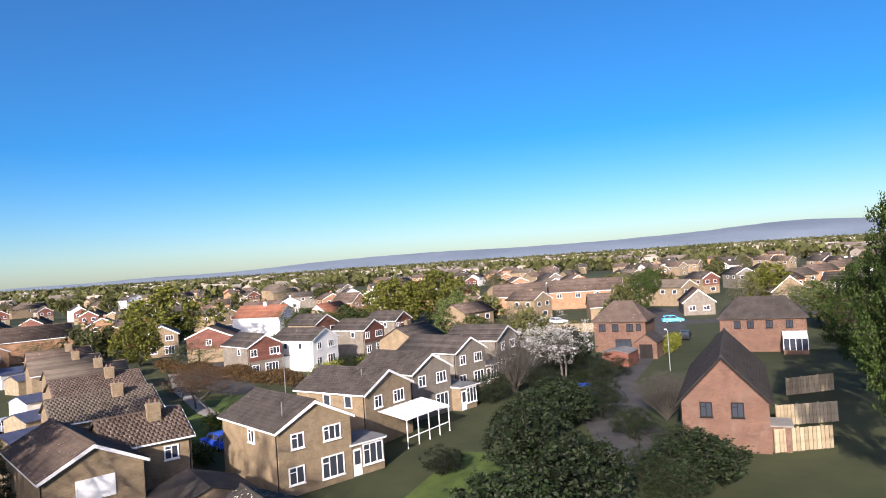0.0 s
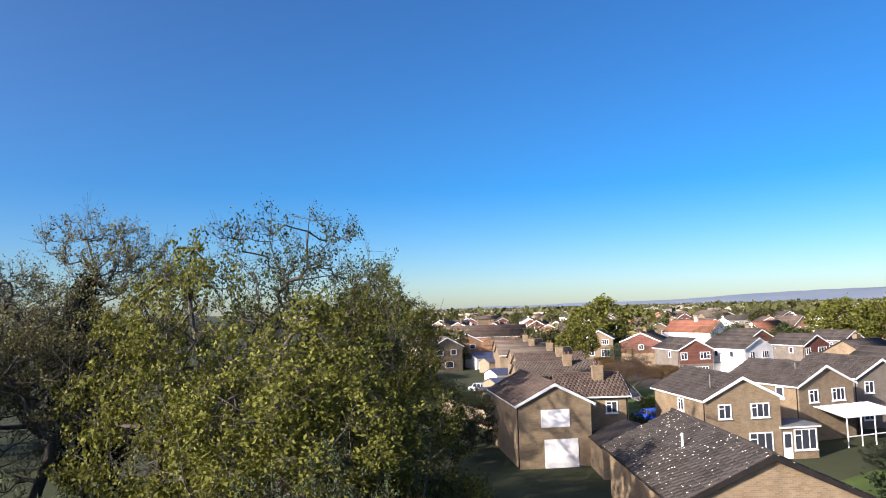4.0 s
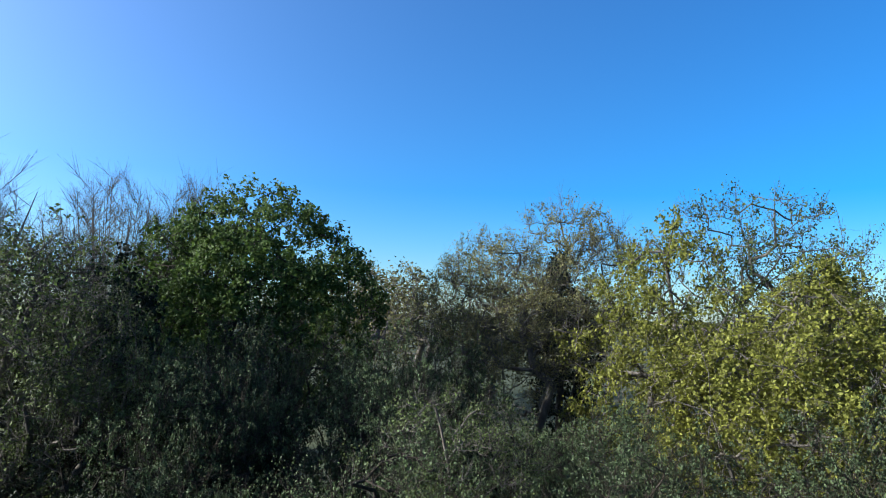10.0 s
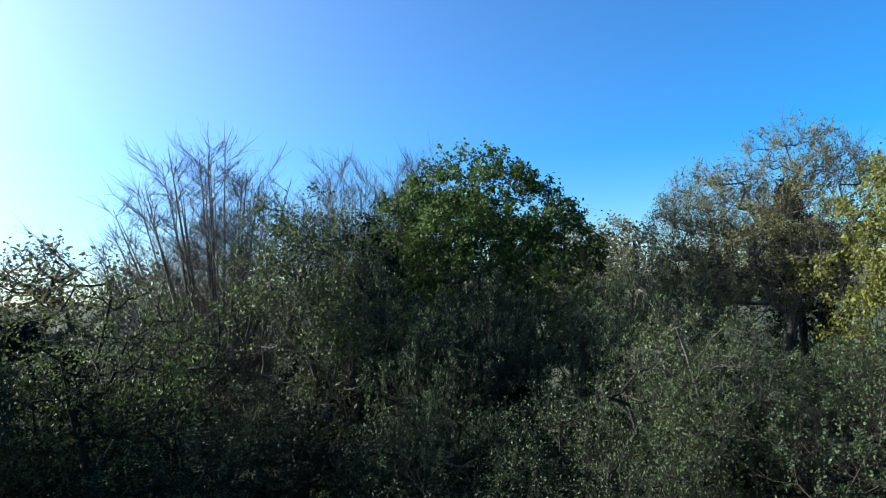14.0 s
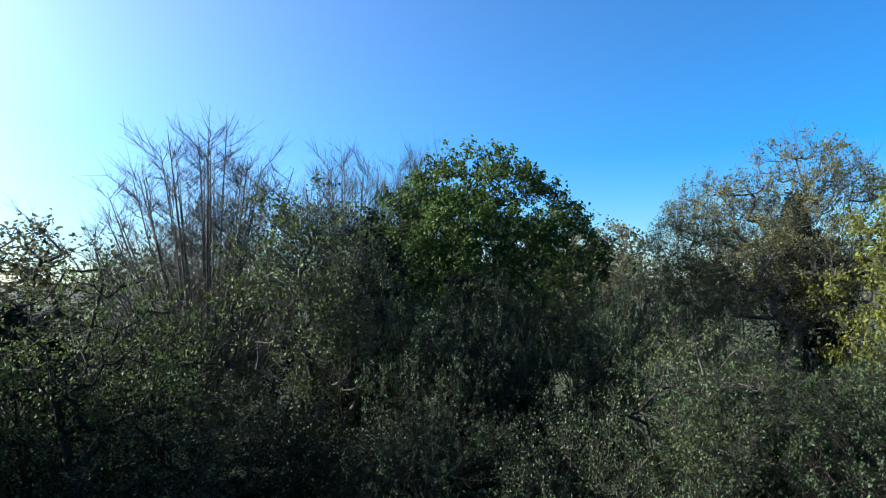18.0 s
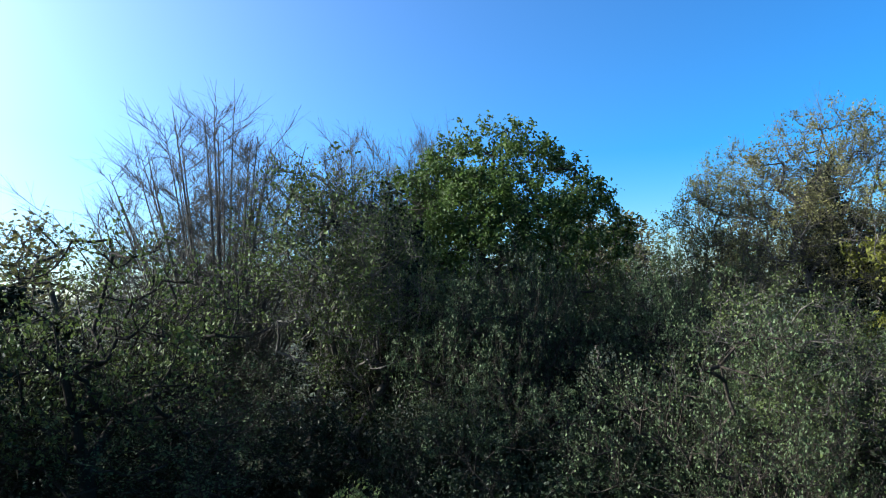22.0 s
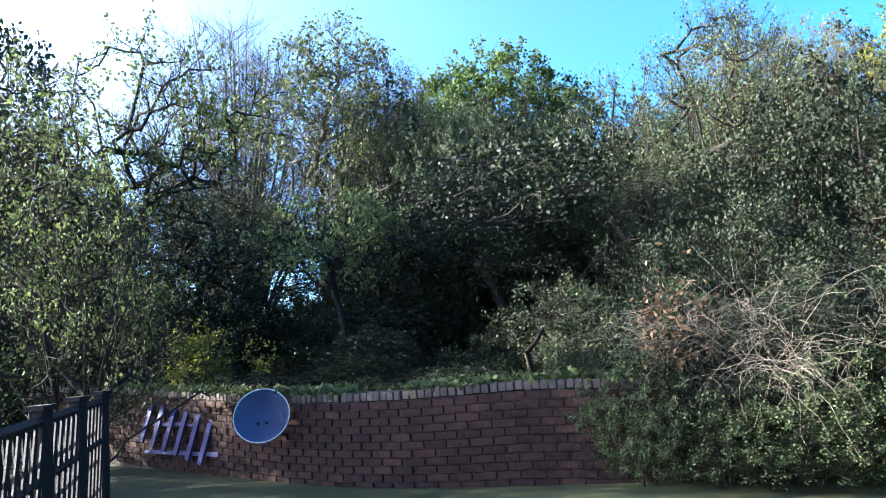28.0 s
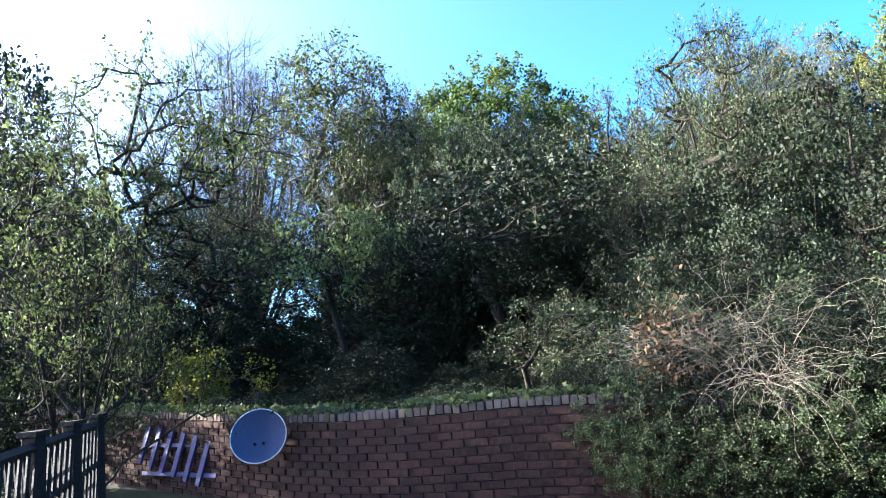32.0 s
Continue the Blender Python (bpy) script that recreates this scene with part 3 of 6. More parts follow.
def ground_z(x, y):
    """The garden lies in a shallow dip of the level ground."""
    d = math.hypot(x - 0.2, y - 6.5)
    u = min(1.0, max(0.0, (d - 9.5) / 7.0))
    return -0.33 * (1 - u * u * (3 - 2 * u))


def ground():
    rings = [0.0, 4.0, 7.0, 9.5, 10.5, 11.5, 12.5, 13.5, 14.5, 15.5, 16.5, 30, 60, 120, 400, 1500, 5200]
    vs, fs = [], []
    for d in rings:
        for k in range(48):
            x, y = 0.2 + d * math.cos(k * math.pi / 24), 6.5 + d * math.sin(k * math.pi / 24)
            vs.append((x, y, ground_z(x, y)))
    for i in range(len(rings) - 1):
        for k in range(48):
            a, c = i * 48 + k, i * 48 + (k + 1) % 48
            fs.append((a, a + 48, c + 48, c))
    tagged(new("ground", link_mesh("ground", vs, fs, EARTH, True)), "rough green and brown ground of the whole area", "ground", kind="structure")


ground()


def hills():
    """A low wooded ridge at the horizon, higher towards the south-east."""
    vs, fs = [], []
    n = 160
    for i in range(n + 1):
        a = radians(30 + 110 * i / n)
        d = 4300
        u = i / n
        h = 24 + 42 * np.exp(-((u - 0.38) / 0.1) ** 2) + 24 * np.exp(-((u - 0.52) / 0.08) ** 2) + 66 * np.exp(-((u - 0.65) / 0.09) ** 2) + 40 * np.exp(-((u - 0.85) / 0.15) ** 2) - 14 * np.exp(-(u / 0.15) ** 2)
        h += 9 * noise.noise(Vector((i * 0.11, 0, 0))) + 3 * noise.noise(Vector((i * 0.7, 3, 0)))
        for dd, z in ((d - 700, -1), (d, max(2, h)), (d + 300, -1)):
            vs.append((dd * math.sin(a), dd * math.cos(a), z))
    for i in range(n):
        for k in range(2):
            j = i * 3 + k
            fs.append((j, j + 1, j + 4, j + 3))
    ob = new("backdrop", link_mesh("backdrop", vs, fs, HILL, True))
    tagged(ob, "low wooded hills along the horizon, distance haze in their blue-grey colour", "hills", kind="structure")


hills()


def strip(name, pts, width, z, mat, label, category):
    """A road or path of constant width along a line."""
    vs, fs = [], []
    for i, p in enumerate(pts):
        a, b = Vector(pts[max(i - 1, 0)]), Vector(pts[min(i + 1, len(pts) - 1)])
        d = (b - a).normalized()
        nn = Vector((-d.y, d.x))
        for s in (-0.5, 0.5):
            q = Vector(p) + nn * s * width
            vs.append((q.x, q.y, z))
        if i:
            fs.append((2 * i - 2, 2 * i - 1, 2 * i + 1, 2 * i))
    me = link_mesh(name, vs, fs, mat)
    return tagged(new(name, me), label, category, kind="structure")


strip("road", [(74.3, 31.5), (86.9, 49.7), (100.2, 62.9), (114.9, 75.1), (131.4, 92.5), (144.7, 114.6)], 6.0, 0.012, ASPHALT, "grey asphalt of the cul-de-sac between the houses", "road")
strip("road", [(65.4, 5.0), (80.1, 8.3), (97.6, 9.5), (118.3, 6.1), (139.1, 1.5), (157.1, -1.0), (192.5, -1.1)], 6.5, 0.016, ASPHALT, "dark asphalt side road in evening shade", "road")
strip("road", [(134.4, 52.6), (155.0, 5.0), (169.8, -37.1)], 7.0, 0.02, ASPHALT, "asphalt cross street at the end of the side road", "road")
strip("pavement", [(71.0, 36.7), (82.5, 54.1), (95.8, 67.3), (110.5, 79.5)], 1.8, 0.10, PAVING, "pale concrete pavement beside the cul-de-sac", "pavement")
sheet("lawn", [(70.6, 39.8), (80.8, 39.3), (91.7, 51.6), (94.2, 60.8), (82.3, 64.2), (71.5, 51.3)], 0.03, GRASS_G, "mown front lawn by the cul-de-sac", "lawn")
sheet("lawn", [(49.5, 10.3), (67.5, 7.8), (68.3, 20.5), (52.9, 22.2)], 0.03, GRASS_G, "back garden lawn behind the houses", "lawn")


def tile_roof(w, l, eave, ridge, over=0.3, gable=0.2, tile=0.33, course=0.32, thick=0.035):
    """Tiles in lapped courses on two slopes, over a deck; one row of box-like tiles a course."""
    half = w / 2 + over
    drop = (ridge - eave) / (w / 2) * over
    run = math.hypot(half, ridge - eave + drop)
    ca, sa = half / run, (ridge - eave + drop) / run
    rows = max(2, int(run / course))
    cols = max(1, int((l + 2 * gable) / tile))
    tw, th = (l + 2 * gable) / cols, run / rows
    r, c, s = np.meshgrid(np.arange(rows), np.arange(cols), (-1, 1), indexing="ij")
    r, c, s = r.ravel(), c.ravel(), s.ravel()
    rng = np.random.default_rng(int(w * 10 + l * 100))
    lift = rng.normal(0, 0.005, len(r))
    d0, d1 = r * th - 0.02, (r + 1) * th + 0.05
    y0, y1 = -gable + c * tw + 0.0015, -gable + (c + 1) * tw - 0.0015
    if cols > 1:
        y0, y1 = (np.clip(y + (r % 2 - 0.5) * 0.5 * tw, -gable, l + gable) for y in (y0, y1))

    def at(d, y, up):
        return np.stack([s * (d * ca + up * sa), y, ridge - d * sa + up * ca], -1)

    vs = np.stack([at(d0, y0, lift + 0.02), at(d0, y1, lift + 0.02), at(d1, y1, lift + 0.045), at(d1, y0, lift + 0.045),
                   at(d0, y0, lift + 0.02 - thick), at(d0, y1, lift + 0.02 - thick), at(d1, y1, lift + 0.045 - thick), at(d1, y0, lift + 0.045 - thick)], 1).reshape(-1, 3)
    face = np.array([(0, 1, 2, 3), (2, 1, 5, 6), (3, 2, 6, 7), (0, 3, 7, 4)])
    fs = (np.arange(len(r))[:, None, None] * 8 + face[None]).reshape(-1, 4)
    deck = [(-half, -gable, eave - drop), (0, -gable, ridge), (half, -gable, eave - drop), (half, -gable, eave - drop - 0.1), (0, -gable, ridge - 0.1), (-half, -gable, eave - drop - 0.1)]
    b = len(vs)
    vs = np.concatenate([vs, deck, [(x, l + gable, z) for x, _, z in deck]])
    fs = np.concatenate([fs, [(b, b + 6, b + 7, b + 1), (b + 1, b + 7, b + 8, b + 2), (b + 5, b + 4, b + 10, b + 11), (b + 4, b + 3, b + 9, b + 10),
                              (b, b + 1, b + 4, b + 5), (b + 1, b + 2, b + 3, b + 4), (b + 6, b + 11, b + 10, b + 7), (b + 7, b + 10, b + 9, b + 8), (b + 2, b + 8, b + 9, b + 3), (b, b + 5, b + 11, b + 6)]])
    return vs, fs, half, drop


WINDOW = {}


def ring_mesh(bm, w, h, t):
    """A rectangular surround as one closed ring."""
    loops = []
    for y in (-0.06, 0.02):
        for o in (0.0, t):
            loops.append([bm.verts.new(c) for c in ((-w / 2 + o, y, o), (w / 2 - o, y, o), (w / 2 - o, y, h - o), (-w / 2 + o, y, h - o))])
    for a, b in ((0, 1), (1, 3), (3, 2), (2, 0)):
        for i in range(4):
            j = (i + 1) % 4
            bm.faces.new((loops[a][i], loops[a][j], loops[b][j], loops[b][i]))
    bmesh.ops.recalc_face_normals(bm, faces=bm.faces)


def window(parent, m, w, h, lights=2, transom=0.3, joinery=WHITE, name="window"):
    """A framed window with its panes: it lies in the plane y = 0 of m, looking to -y, and stands proud of the wall."""
    key = (round(w, 2), round(h, 2), lights, joinery.name)
    if key not in WINDOW:
        bm = bmesh.new()
        t = 0.09
        ring_mesh(bm, w, h, t)
        fr = bpy.data.meshes.new("window")
        bm.to_mesh(fr)
        bm.free()
        fr.materials.append(joinery)
        pane = link_mesh("pane", [(-w / 2 + t, -0.02, t), (w / 2 - t, -0.02, t), (w / 2 - t, -0.02, h - t), (-w / 2 + t, -0.02, h - t)], [(0, 1, 2, 3)], GLASS)
        sill = bpy.data.meshes.new("sill")
        bm = boxed(-w / 2 - 0.05, -0.12, -0.06, w / 2 + 0.05, 0.01, -0.002)
        bm.to_mesh(sill)
        bm.free()
        sill.materials.append(joinery)
        bars = []
        cuts = [(-w / 2 + w * i / lights - 0.035, t, -w / 2 + w * i / lights + 0.035, h - t) for i in range(1, lights)]
        if transom and h > 0.7 and lights > 1:
            cuts.append((-w / 2 + t, h * (1 - transom) - 0.03, -w / 2 + w / lights - 0.036, h * (1 - transom) + 0.03))
        for x0, z0, x1, z1 in cuts:
            bm = boxed(x0, -0.055, z0, x1, 0.02, z1)
            me = bpy.data.meshes.new("glazing_bar")
            bm.to_mesh(me)
            bm.free()
            me.materials.append(joinery)
            bars.append(me)
        WINDOW[key] = fr, pane, sill, bars
    fr, pane, sill, bars = WINDOW[key]
    ob = piece(name, fr, parent, "", m)
    piece("pane", pane, ob)
    if lights > 1:
        piece("sill", sill, ob)
    for bar in bars:
        piece("glazing_bar", bar, ob)
    return ob


def chimney(parent, x, y, z0, z1, mat):
    bm = boxed(x - 0.3, y - 0.45, z0, x + 0.3, y + 0.45, z1)
    box(bm, x - 0.35, y - 0.5, z1 - 0.18, x + 0.35, y + 0.5, z1 - 0.06)
    ch = part("chimney", bm, mat, parent)
    for dy in (-0.2, 0.2):
        part("chimney_pot", rod(bmesh.new(), (x, y + dy, z1), (x, y + dy, z1 + 0.3), 0.11, 0.09), RED_BRICK, ch)


def house(x, y, rot, w, l, wall, roof, label, eave=4.95, ridge=6.1, front=(), left=(), right=(), clad=None, stack=None, fine=False, group="houses of the estate", board=WHITE, name="house", far=False, frames=WHITE):
    """A gabled house: its front gable at x, y looks to local -y, the ridge runs back."""
    h = thing(name, pose(x, y, 0, 0, 0, rot), label, "house", group)
    part("wall", prism(bmesh.new(), [(-w / 2, -0.3), (w / 2, -0.3), (w / 2, eave), (0, ridge - 0.06), (-w / 2, eave)], 0, l), wall, h)
    vs, fs, half, drop = tile_roof(w, l, eave, ridge, tile=0.34 if fine else 50.0, course=0.34 if fine else 0.5)
    piece("roof", quads_mesh("roof", vs, fs, roof), h)
    for s in (-1, 1):
        bm = bmesh.new()
        prism(bm, [(s * half, eave - drop + 0.0), (0, ridge + 0.0), (0, ridge - 0.24), (s * half, eave - drop - 0.2)], -0.24, -0.205)
        part("bargeboard", bm, board, h)
        if not far:
            part("gutter", boxed(s * half - 0.05, -0.15, eave - drop - 0.14, s * half + 0.07, l + 0.15, eave - drop - 0.02), board, h)
    part("ridge_tiles", rod(bmesh.new(), (0, -0.2, ridge + 0.02), (0, l + 0.2, ridge + 0.02), 0.1, sides=8), roof, h)
    if not far:
        part("downpipe", rod(bmesh.new(), (-w / 2 - 0.06, 0.15, 0), (-w / 2 - 0.06, 0.15, eave - drop), 0.04, sides=6), TIMBER_DARK, h)
    if clad:
        bm = bmesh.new()
        rows = int((ridge - 2.6) / 0.22)
        for i in range(rows):
            z0 = 2.55 + i * 0.22
            z1 = z0 + 0.24
            hw = w / 2 if z1 < eave else max(0.1, w / 2 * (ridge - 0.1 - z1) / (ridge - eave))
            box(bm, -hw, -0.03 - 0.015, z0, hw, -0.003, z1)
        part("cladding", bm, clad, h, "hung tiles on the upper gable")
    off = 0.05 if clad else 0.0
    for wx, wz, ww, wh, n in front:
        if wh > 1.9:
            part("door", boxed(wx - ww / 2, -0.05, wz, wx + ww / 2, -0.003, wz + wh), WHITE, h)
        else:
            window(h, pose(wx, -off - 0.004, wz), ww, wh, n, joinery=frames)
    for wy, wz, ww, wh, n in left:
        window(h, pose(-w / 2 - 0.004, wy, wz, 0, 0, -90), ww, wh, n)
    for wy, wz, ww, wh, n in right:
        window(h, pose(w / 2 + 0.004, wy, wz, 0, 0, 90), ww, wh, n)
    if stack:
        chimney(h, stack[0], stack[1], ridge - 1.2, ridge + stack[2], wall)
    return h


def hip_house(x, y, rot, w, l, wall, roof, label, eave=4.95, ridge=7.2, front=(), hip=2.4):
    """A house with its long side to local -y and a hipped roof."""
    h = thing("house", pose(x, y, 0, 0, 0, rot), label, "house", "houses of the estate")
    part("wall", boxed(-l / 2, 0, -0.3, l / 2, w, eave), wall, h)
    bm = bmesh.new()
    o = 0.35
    low = [bm.verts.new(c) for c in ((-l / 2 - o, -o, eave - 0.1), (l / 2 + o, -o, eave - 0.1), (l / 2 + o, w + o, eave - 0.1), (-l / 2 - o, w + o, eave - 0.1))]
    bot = [bm.verts.new((v.co.x, v.co.y, eave - 0.3)) for v in low]
    r0, r1 = bm.verts.new((-l / 2 + hip, w / 2, ridge)), bm.verts.new((l / 2 - hip, w / 2, ridge))
    for f in ((low[0], low[1], r1, r0), (low[1], low[2], r1), (low[2], low[3], r0, r1), (low[3], low[0], r0), tuple(reversed(bot))):
        bm.faces.new(f)
    for i in range(4):
        bm.faces.new((bot[i], bot[(i + 1) % 4], low[(i + 1) % 4], low[i]))
    part("roof", bm, roof, h)
    for wx, wz, ww, wh, n in front:
        window(h, pose(wx, -0.004, wz), ww, wh, n, joinery=TIMBER_DARK if wall is RED_BRICK else WHITE)
    return h


TWO = [(-1.5, 3.25, 1.05, 1.1, 2), (1.35, 3.25, 1.5, 1.1, 3)]


def porch(h, x0, x1, y0, y1, top):
    """A flat-roofed extension with a big window and a glazed door."""
    p = part("porch", boxed(x0, y0, -0.2, x1, y1, top), BUFF, h, "buff brick porch with a flat roof")
    part("porch_roof", boxed(x0 - 0.2, y0 - 0.25, top + 0.14, x1 + 0.2, y1, top + 0.2), LEAD, p, "dark felt flat roof")
    part("fascia", boxed(x0 - 0.18, y0 - 0.22, top + 0.002, x1 + 0.18, y1, top + 0.138), WHITE, p, "white fascia board")
    window(h, pose((x0 + x1) / 2 + 0.45, y0 - 0.004, 0.65), (x1 - x0) * 0.62, 1.6, 3)
    d = part("door", boxed(x0 + 0.1, y0 - 0.05, 0.05, x0 + 0.85, y0 - 0.003, 2.05), WHITE, h, "white glazed door")
    part("door_pane", boxed(x0 + 0.22, y0 - 0.056, 0.9, x0 + 0.73, y0 - 0.051, 1.9), GLASS, d)


def lean_to(h, x0, x1, depth, top, low):
    """A white bar-framed glazed lean-to in front of the gable."""
    p = part("lean_to_roof", prism(bmesh.new(), [(x0, 0), (x1, 0), (x1, 0.03), (x0, 0.03)], 0, -depth), POLY, h, "milky polycarbonate lean-to roof", pose(0, -0.01, top, math.degrees(math.atan2(top - low, depth)), 0, 0))
    n = 9
    for i in range(n):
        x = x0 + (x1 - x0) * i / (n - 1)
        part("rafter", boxed(x - 0.03, -depth, 0.032, x + 0.03, 0, 0.07), WHITE, p)
        if i % 2 == 0:
            part("lean_to_post", boxed(x - 0.035, -depth - 0.0, 0, x + 0.035, -depth + 0.07, low), WHITE, h)
    part("lean_to_rail", boxed(x0, -depth - 0.01, 0.85, x1, -depth + 0.05, 0.93), WHITE, h)


def side_door(h, x, mat, label):
    part("door", boxed(x - 0.45, -0.05, 0.02, x + 0.45, -0.003, 2.05), mat, h, label)


POLY = surface("milky_polycarbonate", ((0.45, 0.47, 0.5), (0.62, 0.64, 0.66)), 1.0, 0.3)
BLUE_DOOR = paint("blue_door_paint", (0.05, 0.12, 0.35), 0.4)
GREEN_DOOR = paint("green_door_paint", (0.03, 0.14, 0.1), 0.4)
SLATE_BLUE = surface("blue_black_slate", ((0.03, 0.045, 0.085), (0.07, 0.09, 0.14)), 1.0, 0.55, 0.3, 40, island=0.3)
ORANGE_BRICK = brickwork("orange_brick", (0.271, 0.142, 0.0711), (0.213, 0.104, 0.0517), (0.258, 0.213, 0.168))

LOWER = [(-1.7, 0.8, 1.25, 1.25, 2), (1.3, 0.55, 1.9, 1.6, 3)]
house_a = house(58.8, 28.6, -33, 6.0, 9.0, BUFF, ROOF_DARK, "buff brick two-storey house with a dark tiled roof and white windows", 4.87, 6.4, TWO + LOWER, [(4.0, 3.4, 1.0, 1.0, 2)], fine=True)
porch(house_a, 3.01, 6.0, 0.1, 3.2, 2.35)
house_b = house(71.6, 27.6, -20, 6.3, 8.5, BUFF, ROOF_DARK, "buff brick two-storey house with dark roof and glazed lean-to", 4.87, 6.4, TWO, [(2.0, 3.4, 0.9, 1.1, 1), (4.6, 3.4, 0.9, 1.1, 1)], fine=True)
lean_to(house_b, -1.6, 4.6, 3.2, 2.9, 2.35)
house_b2 = house(80.7, 26.2, -27, 5.6, 8.5, GREY_BRICK, ROOF_DARK, "grey-buff brick house with a white bargeboard and flat porch", 4.87, 6.4, TWO + LOWER, [(4.0, 3.4, 0.9, 1.0, 2)], fine=True)
porch(house_b2, 2.82, 5.4, -1.2, 2.2, 2.35)
house_c = house(94.0, 25.2, -27, 5.5, 9.5, GREY_BRICK, ROOF_DARK, "grey brick two-storey house with a white bargeboard", 4.9, 6.4, TWO + LOWER, [(3, 3.4, 0.9, 1.0, 2)])
porch(house_c, 2.8, 5.4, 0.1, 3.0, 2.35)
house(105.6, 22.7, -16, 6.5, 8.0, GREY_BRICK, ROOF_DARK, "pale grey brick house beside the blossom tree", 4.9, 6.4, TWO + LOWER)
house_e = house(106.5, 60.0, -31, 5.6, 8.3, GREY_BRICK, ROOF_DARK, "house with brown hung tiles on its upper gable", 4.9, 6.4, [(-2.0, 3.25, 1.1, 1.1, 2), (1.5, 3.25, 1.7, 1.1, 3), (-1.8, 0.8, 1.2, 1.2, 2), (0.9, 0.6, 2.2, 1.5, 4)], [(3, 3.4, 0.8, 1.0, 1)], clad=HANG_TILE)
part("garage", boxed(2.83, 1.0, -0.2, 5.4, 6.0, 2.4), RENDER, house_e, "white flat-roofed garage")
part("garage_roof", boxed(2.83, 0.8, 2.402, 5.55, 6.1, 2.55), LEAD, house_e)
house(112.9, 53.1, -14, 6.2, 8.5, RENDER, ROOF_DARK, "house with a white rendered gable and dark roof", 4.9, 6.4, TWO + LOWER, [(2.5, 3.4, 0.8, 1.0, 1), (5.5, 3.4, 0.8, 1.0, 1)])
house_g = house(125.2, 49.6, -17, 5.6, 7.0, GREY_BRICK, ROOF_DARK, "house with brown hung tiles and a white bargeboard", 4.9, 6.4, [(-2.0, 3.25, 1.1, 1.1, 2), (1.2, 3.25, 1.9, 1.1, 3)] + LOWER, [(2.5, 3.4, 0.8, 1.0, 1)], clad=HANG_TILE)
side_door(house_g, 2.2, GREEN_DOOR, "dark green door")
house_h = house(140.9, 49.5, -15, 5.5, 7.0, GREY_BRICK, ROOF_DARK, "brown hung-tile house with a blue front door", 4.9, 6.4, [(-1.9, 3.25, 1.1, 1.1, 2), (1.4, 3.25, 1.5, 1.2, 2)], [(2.5, 3.4, 0.8, 1.0, 1)], clad=HANG_TILE)
side_door(house_h, 0.9, BLUE_DOOR, "blue front door")
house_p = house(33.9, 14.9, -39.5, 7.0, 10.8, BUFF, ROOF_LICHEN, "house whose dark tiled roof is speckled with pale lichen", 4.8, 6.4, TWO, fine=True, board=TIMBER_DARK)
part("vent_pipe", rod(bmesh.new(), (-1.6, 5.0, 5.3), (-1.6, 5.0, 6.3), 0.06, 0.06), WHITE, house_p)
for hh, vx, vy in ((house_a, -1.9, 1.2), (house_b, -1.0, 2.2), (house_c, 0.9, 2.0)):
    part("vent_pipe", rod(bmesh.new(), (vx, vy, 5.0), (vx, vy, 6.5), 0.05, 0.05), LEAD, hh)
house_n = house(47.7, 37.6, -33, 5.6, 11.0, BUFF, ROOF_BROWN, "buff brick house with a white panelled gable window and garage", 4.87, 6.3, [(0, 3.0, 2.2, 1.3, 1)], fine=True)
part("garage_door", boxed(-0.9, -0.06, 0, 1.7, -0.003, 2.1), WHITE, house_n, "white garage door")
part("window_blind", boxed(-1.0, -0.075, 3.09, 1.0, -0.062, 4.21), WHITE, house_n, "white closed blind in the gable window")
house(168, 89, -6, 7.3, 14, RENDER, ROOF_RED, "white rendered house with a red clay tile roof", 4.75, 7.35, TWO, stack=(0, 6.5, 0.9))
house(171, 76, 84, 7.0, 11, RENDER, ROOF_RED, "wing of the red-roofed house with a cream gable", 4.75, 7.35, [(0, 3.0, 1.2, 1.2, 2)])
house(213, 88, -22, 6.8, 9.3, ORANGE_BRICK, ROOF_BROWN, "yellow brick gabled house among trees", 4.7, 7.4, TWO)
house(122.6, 80.8, -68, 7.8, 9.0, BUFF, ROOF_BROWN, "low brick house with a dark roof behind the hedge", 4.8, 6.5, [(0, 3.2, 1.0, 1.0, 2)], [(1.5, 3.2, 1.2, 1.0, 2), (5, 3.2, 1.2, 1.0, 2)], clad=HANG_TILE, stack=(0, 4.5, 0.8))
house(132.0, 98.0, -55, 6.0, 8.0, BUFF, SLATE_BLUE, "house with a blue slate roof at the end of the cul-de-sac", 4.7, 6.4, TWO + LOWER)
house(152, 118, -40, 8.0, 22.0, ORANGE_BRICK, ROOF_BROWN, "long orange brick house with a brown roof", 4.8, 7.6, TWO, stack=(0.5, 9, 0.8))
house(140, 128, 50, 8.0, 30.0, ORANGE_BRICK, ROOF_BROWN, "long brown roofed terrace behind the cul-de-sac", 4.8, 7.4, TWO, stack=(0.5, 9, 0.8))
house(186, 100, -30, 7.5, 9.0, ORANGE_BRICK, ROOF_BROWN, "brick house with a brown roof beside the red-roofed one", 4.8, 7.4, TWO)
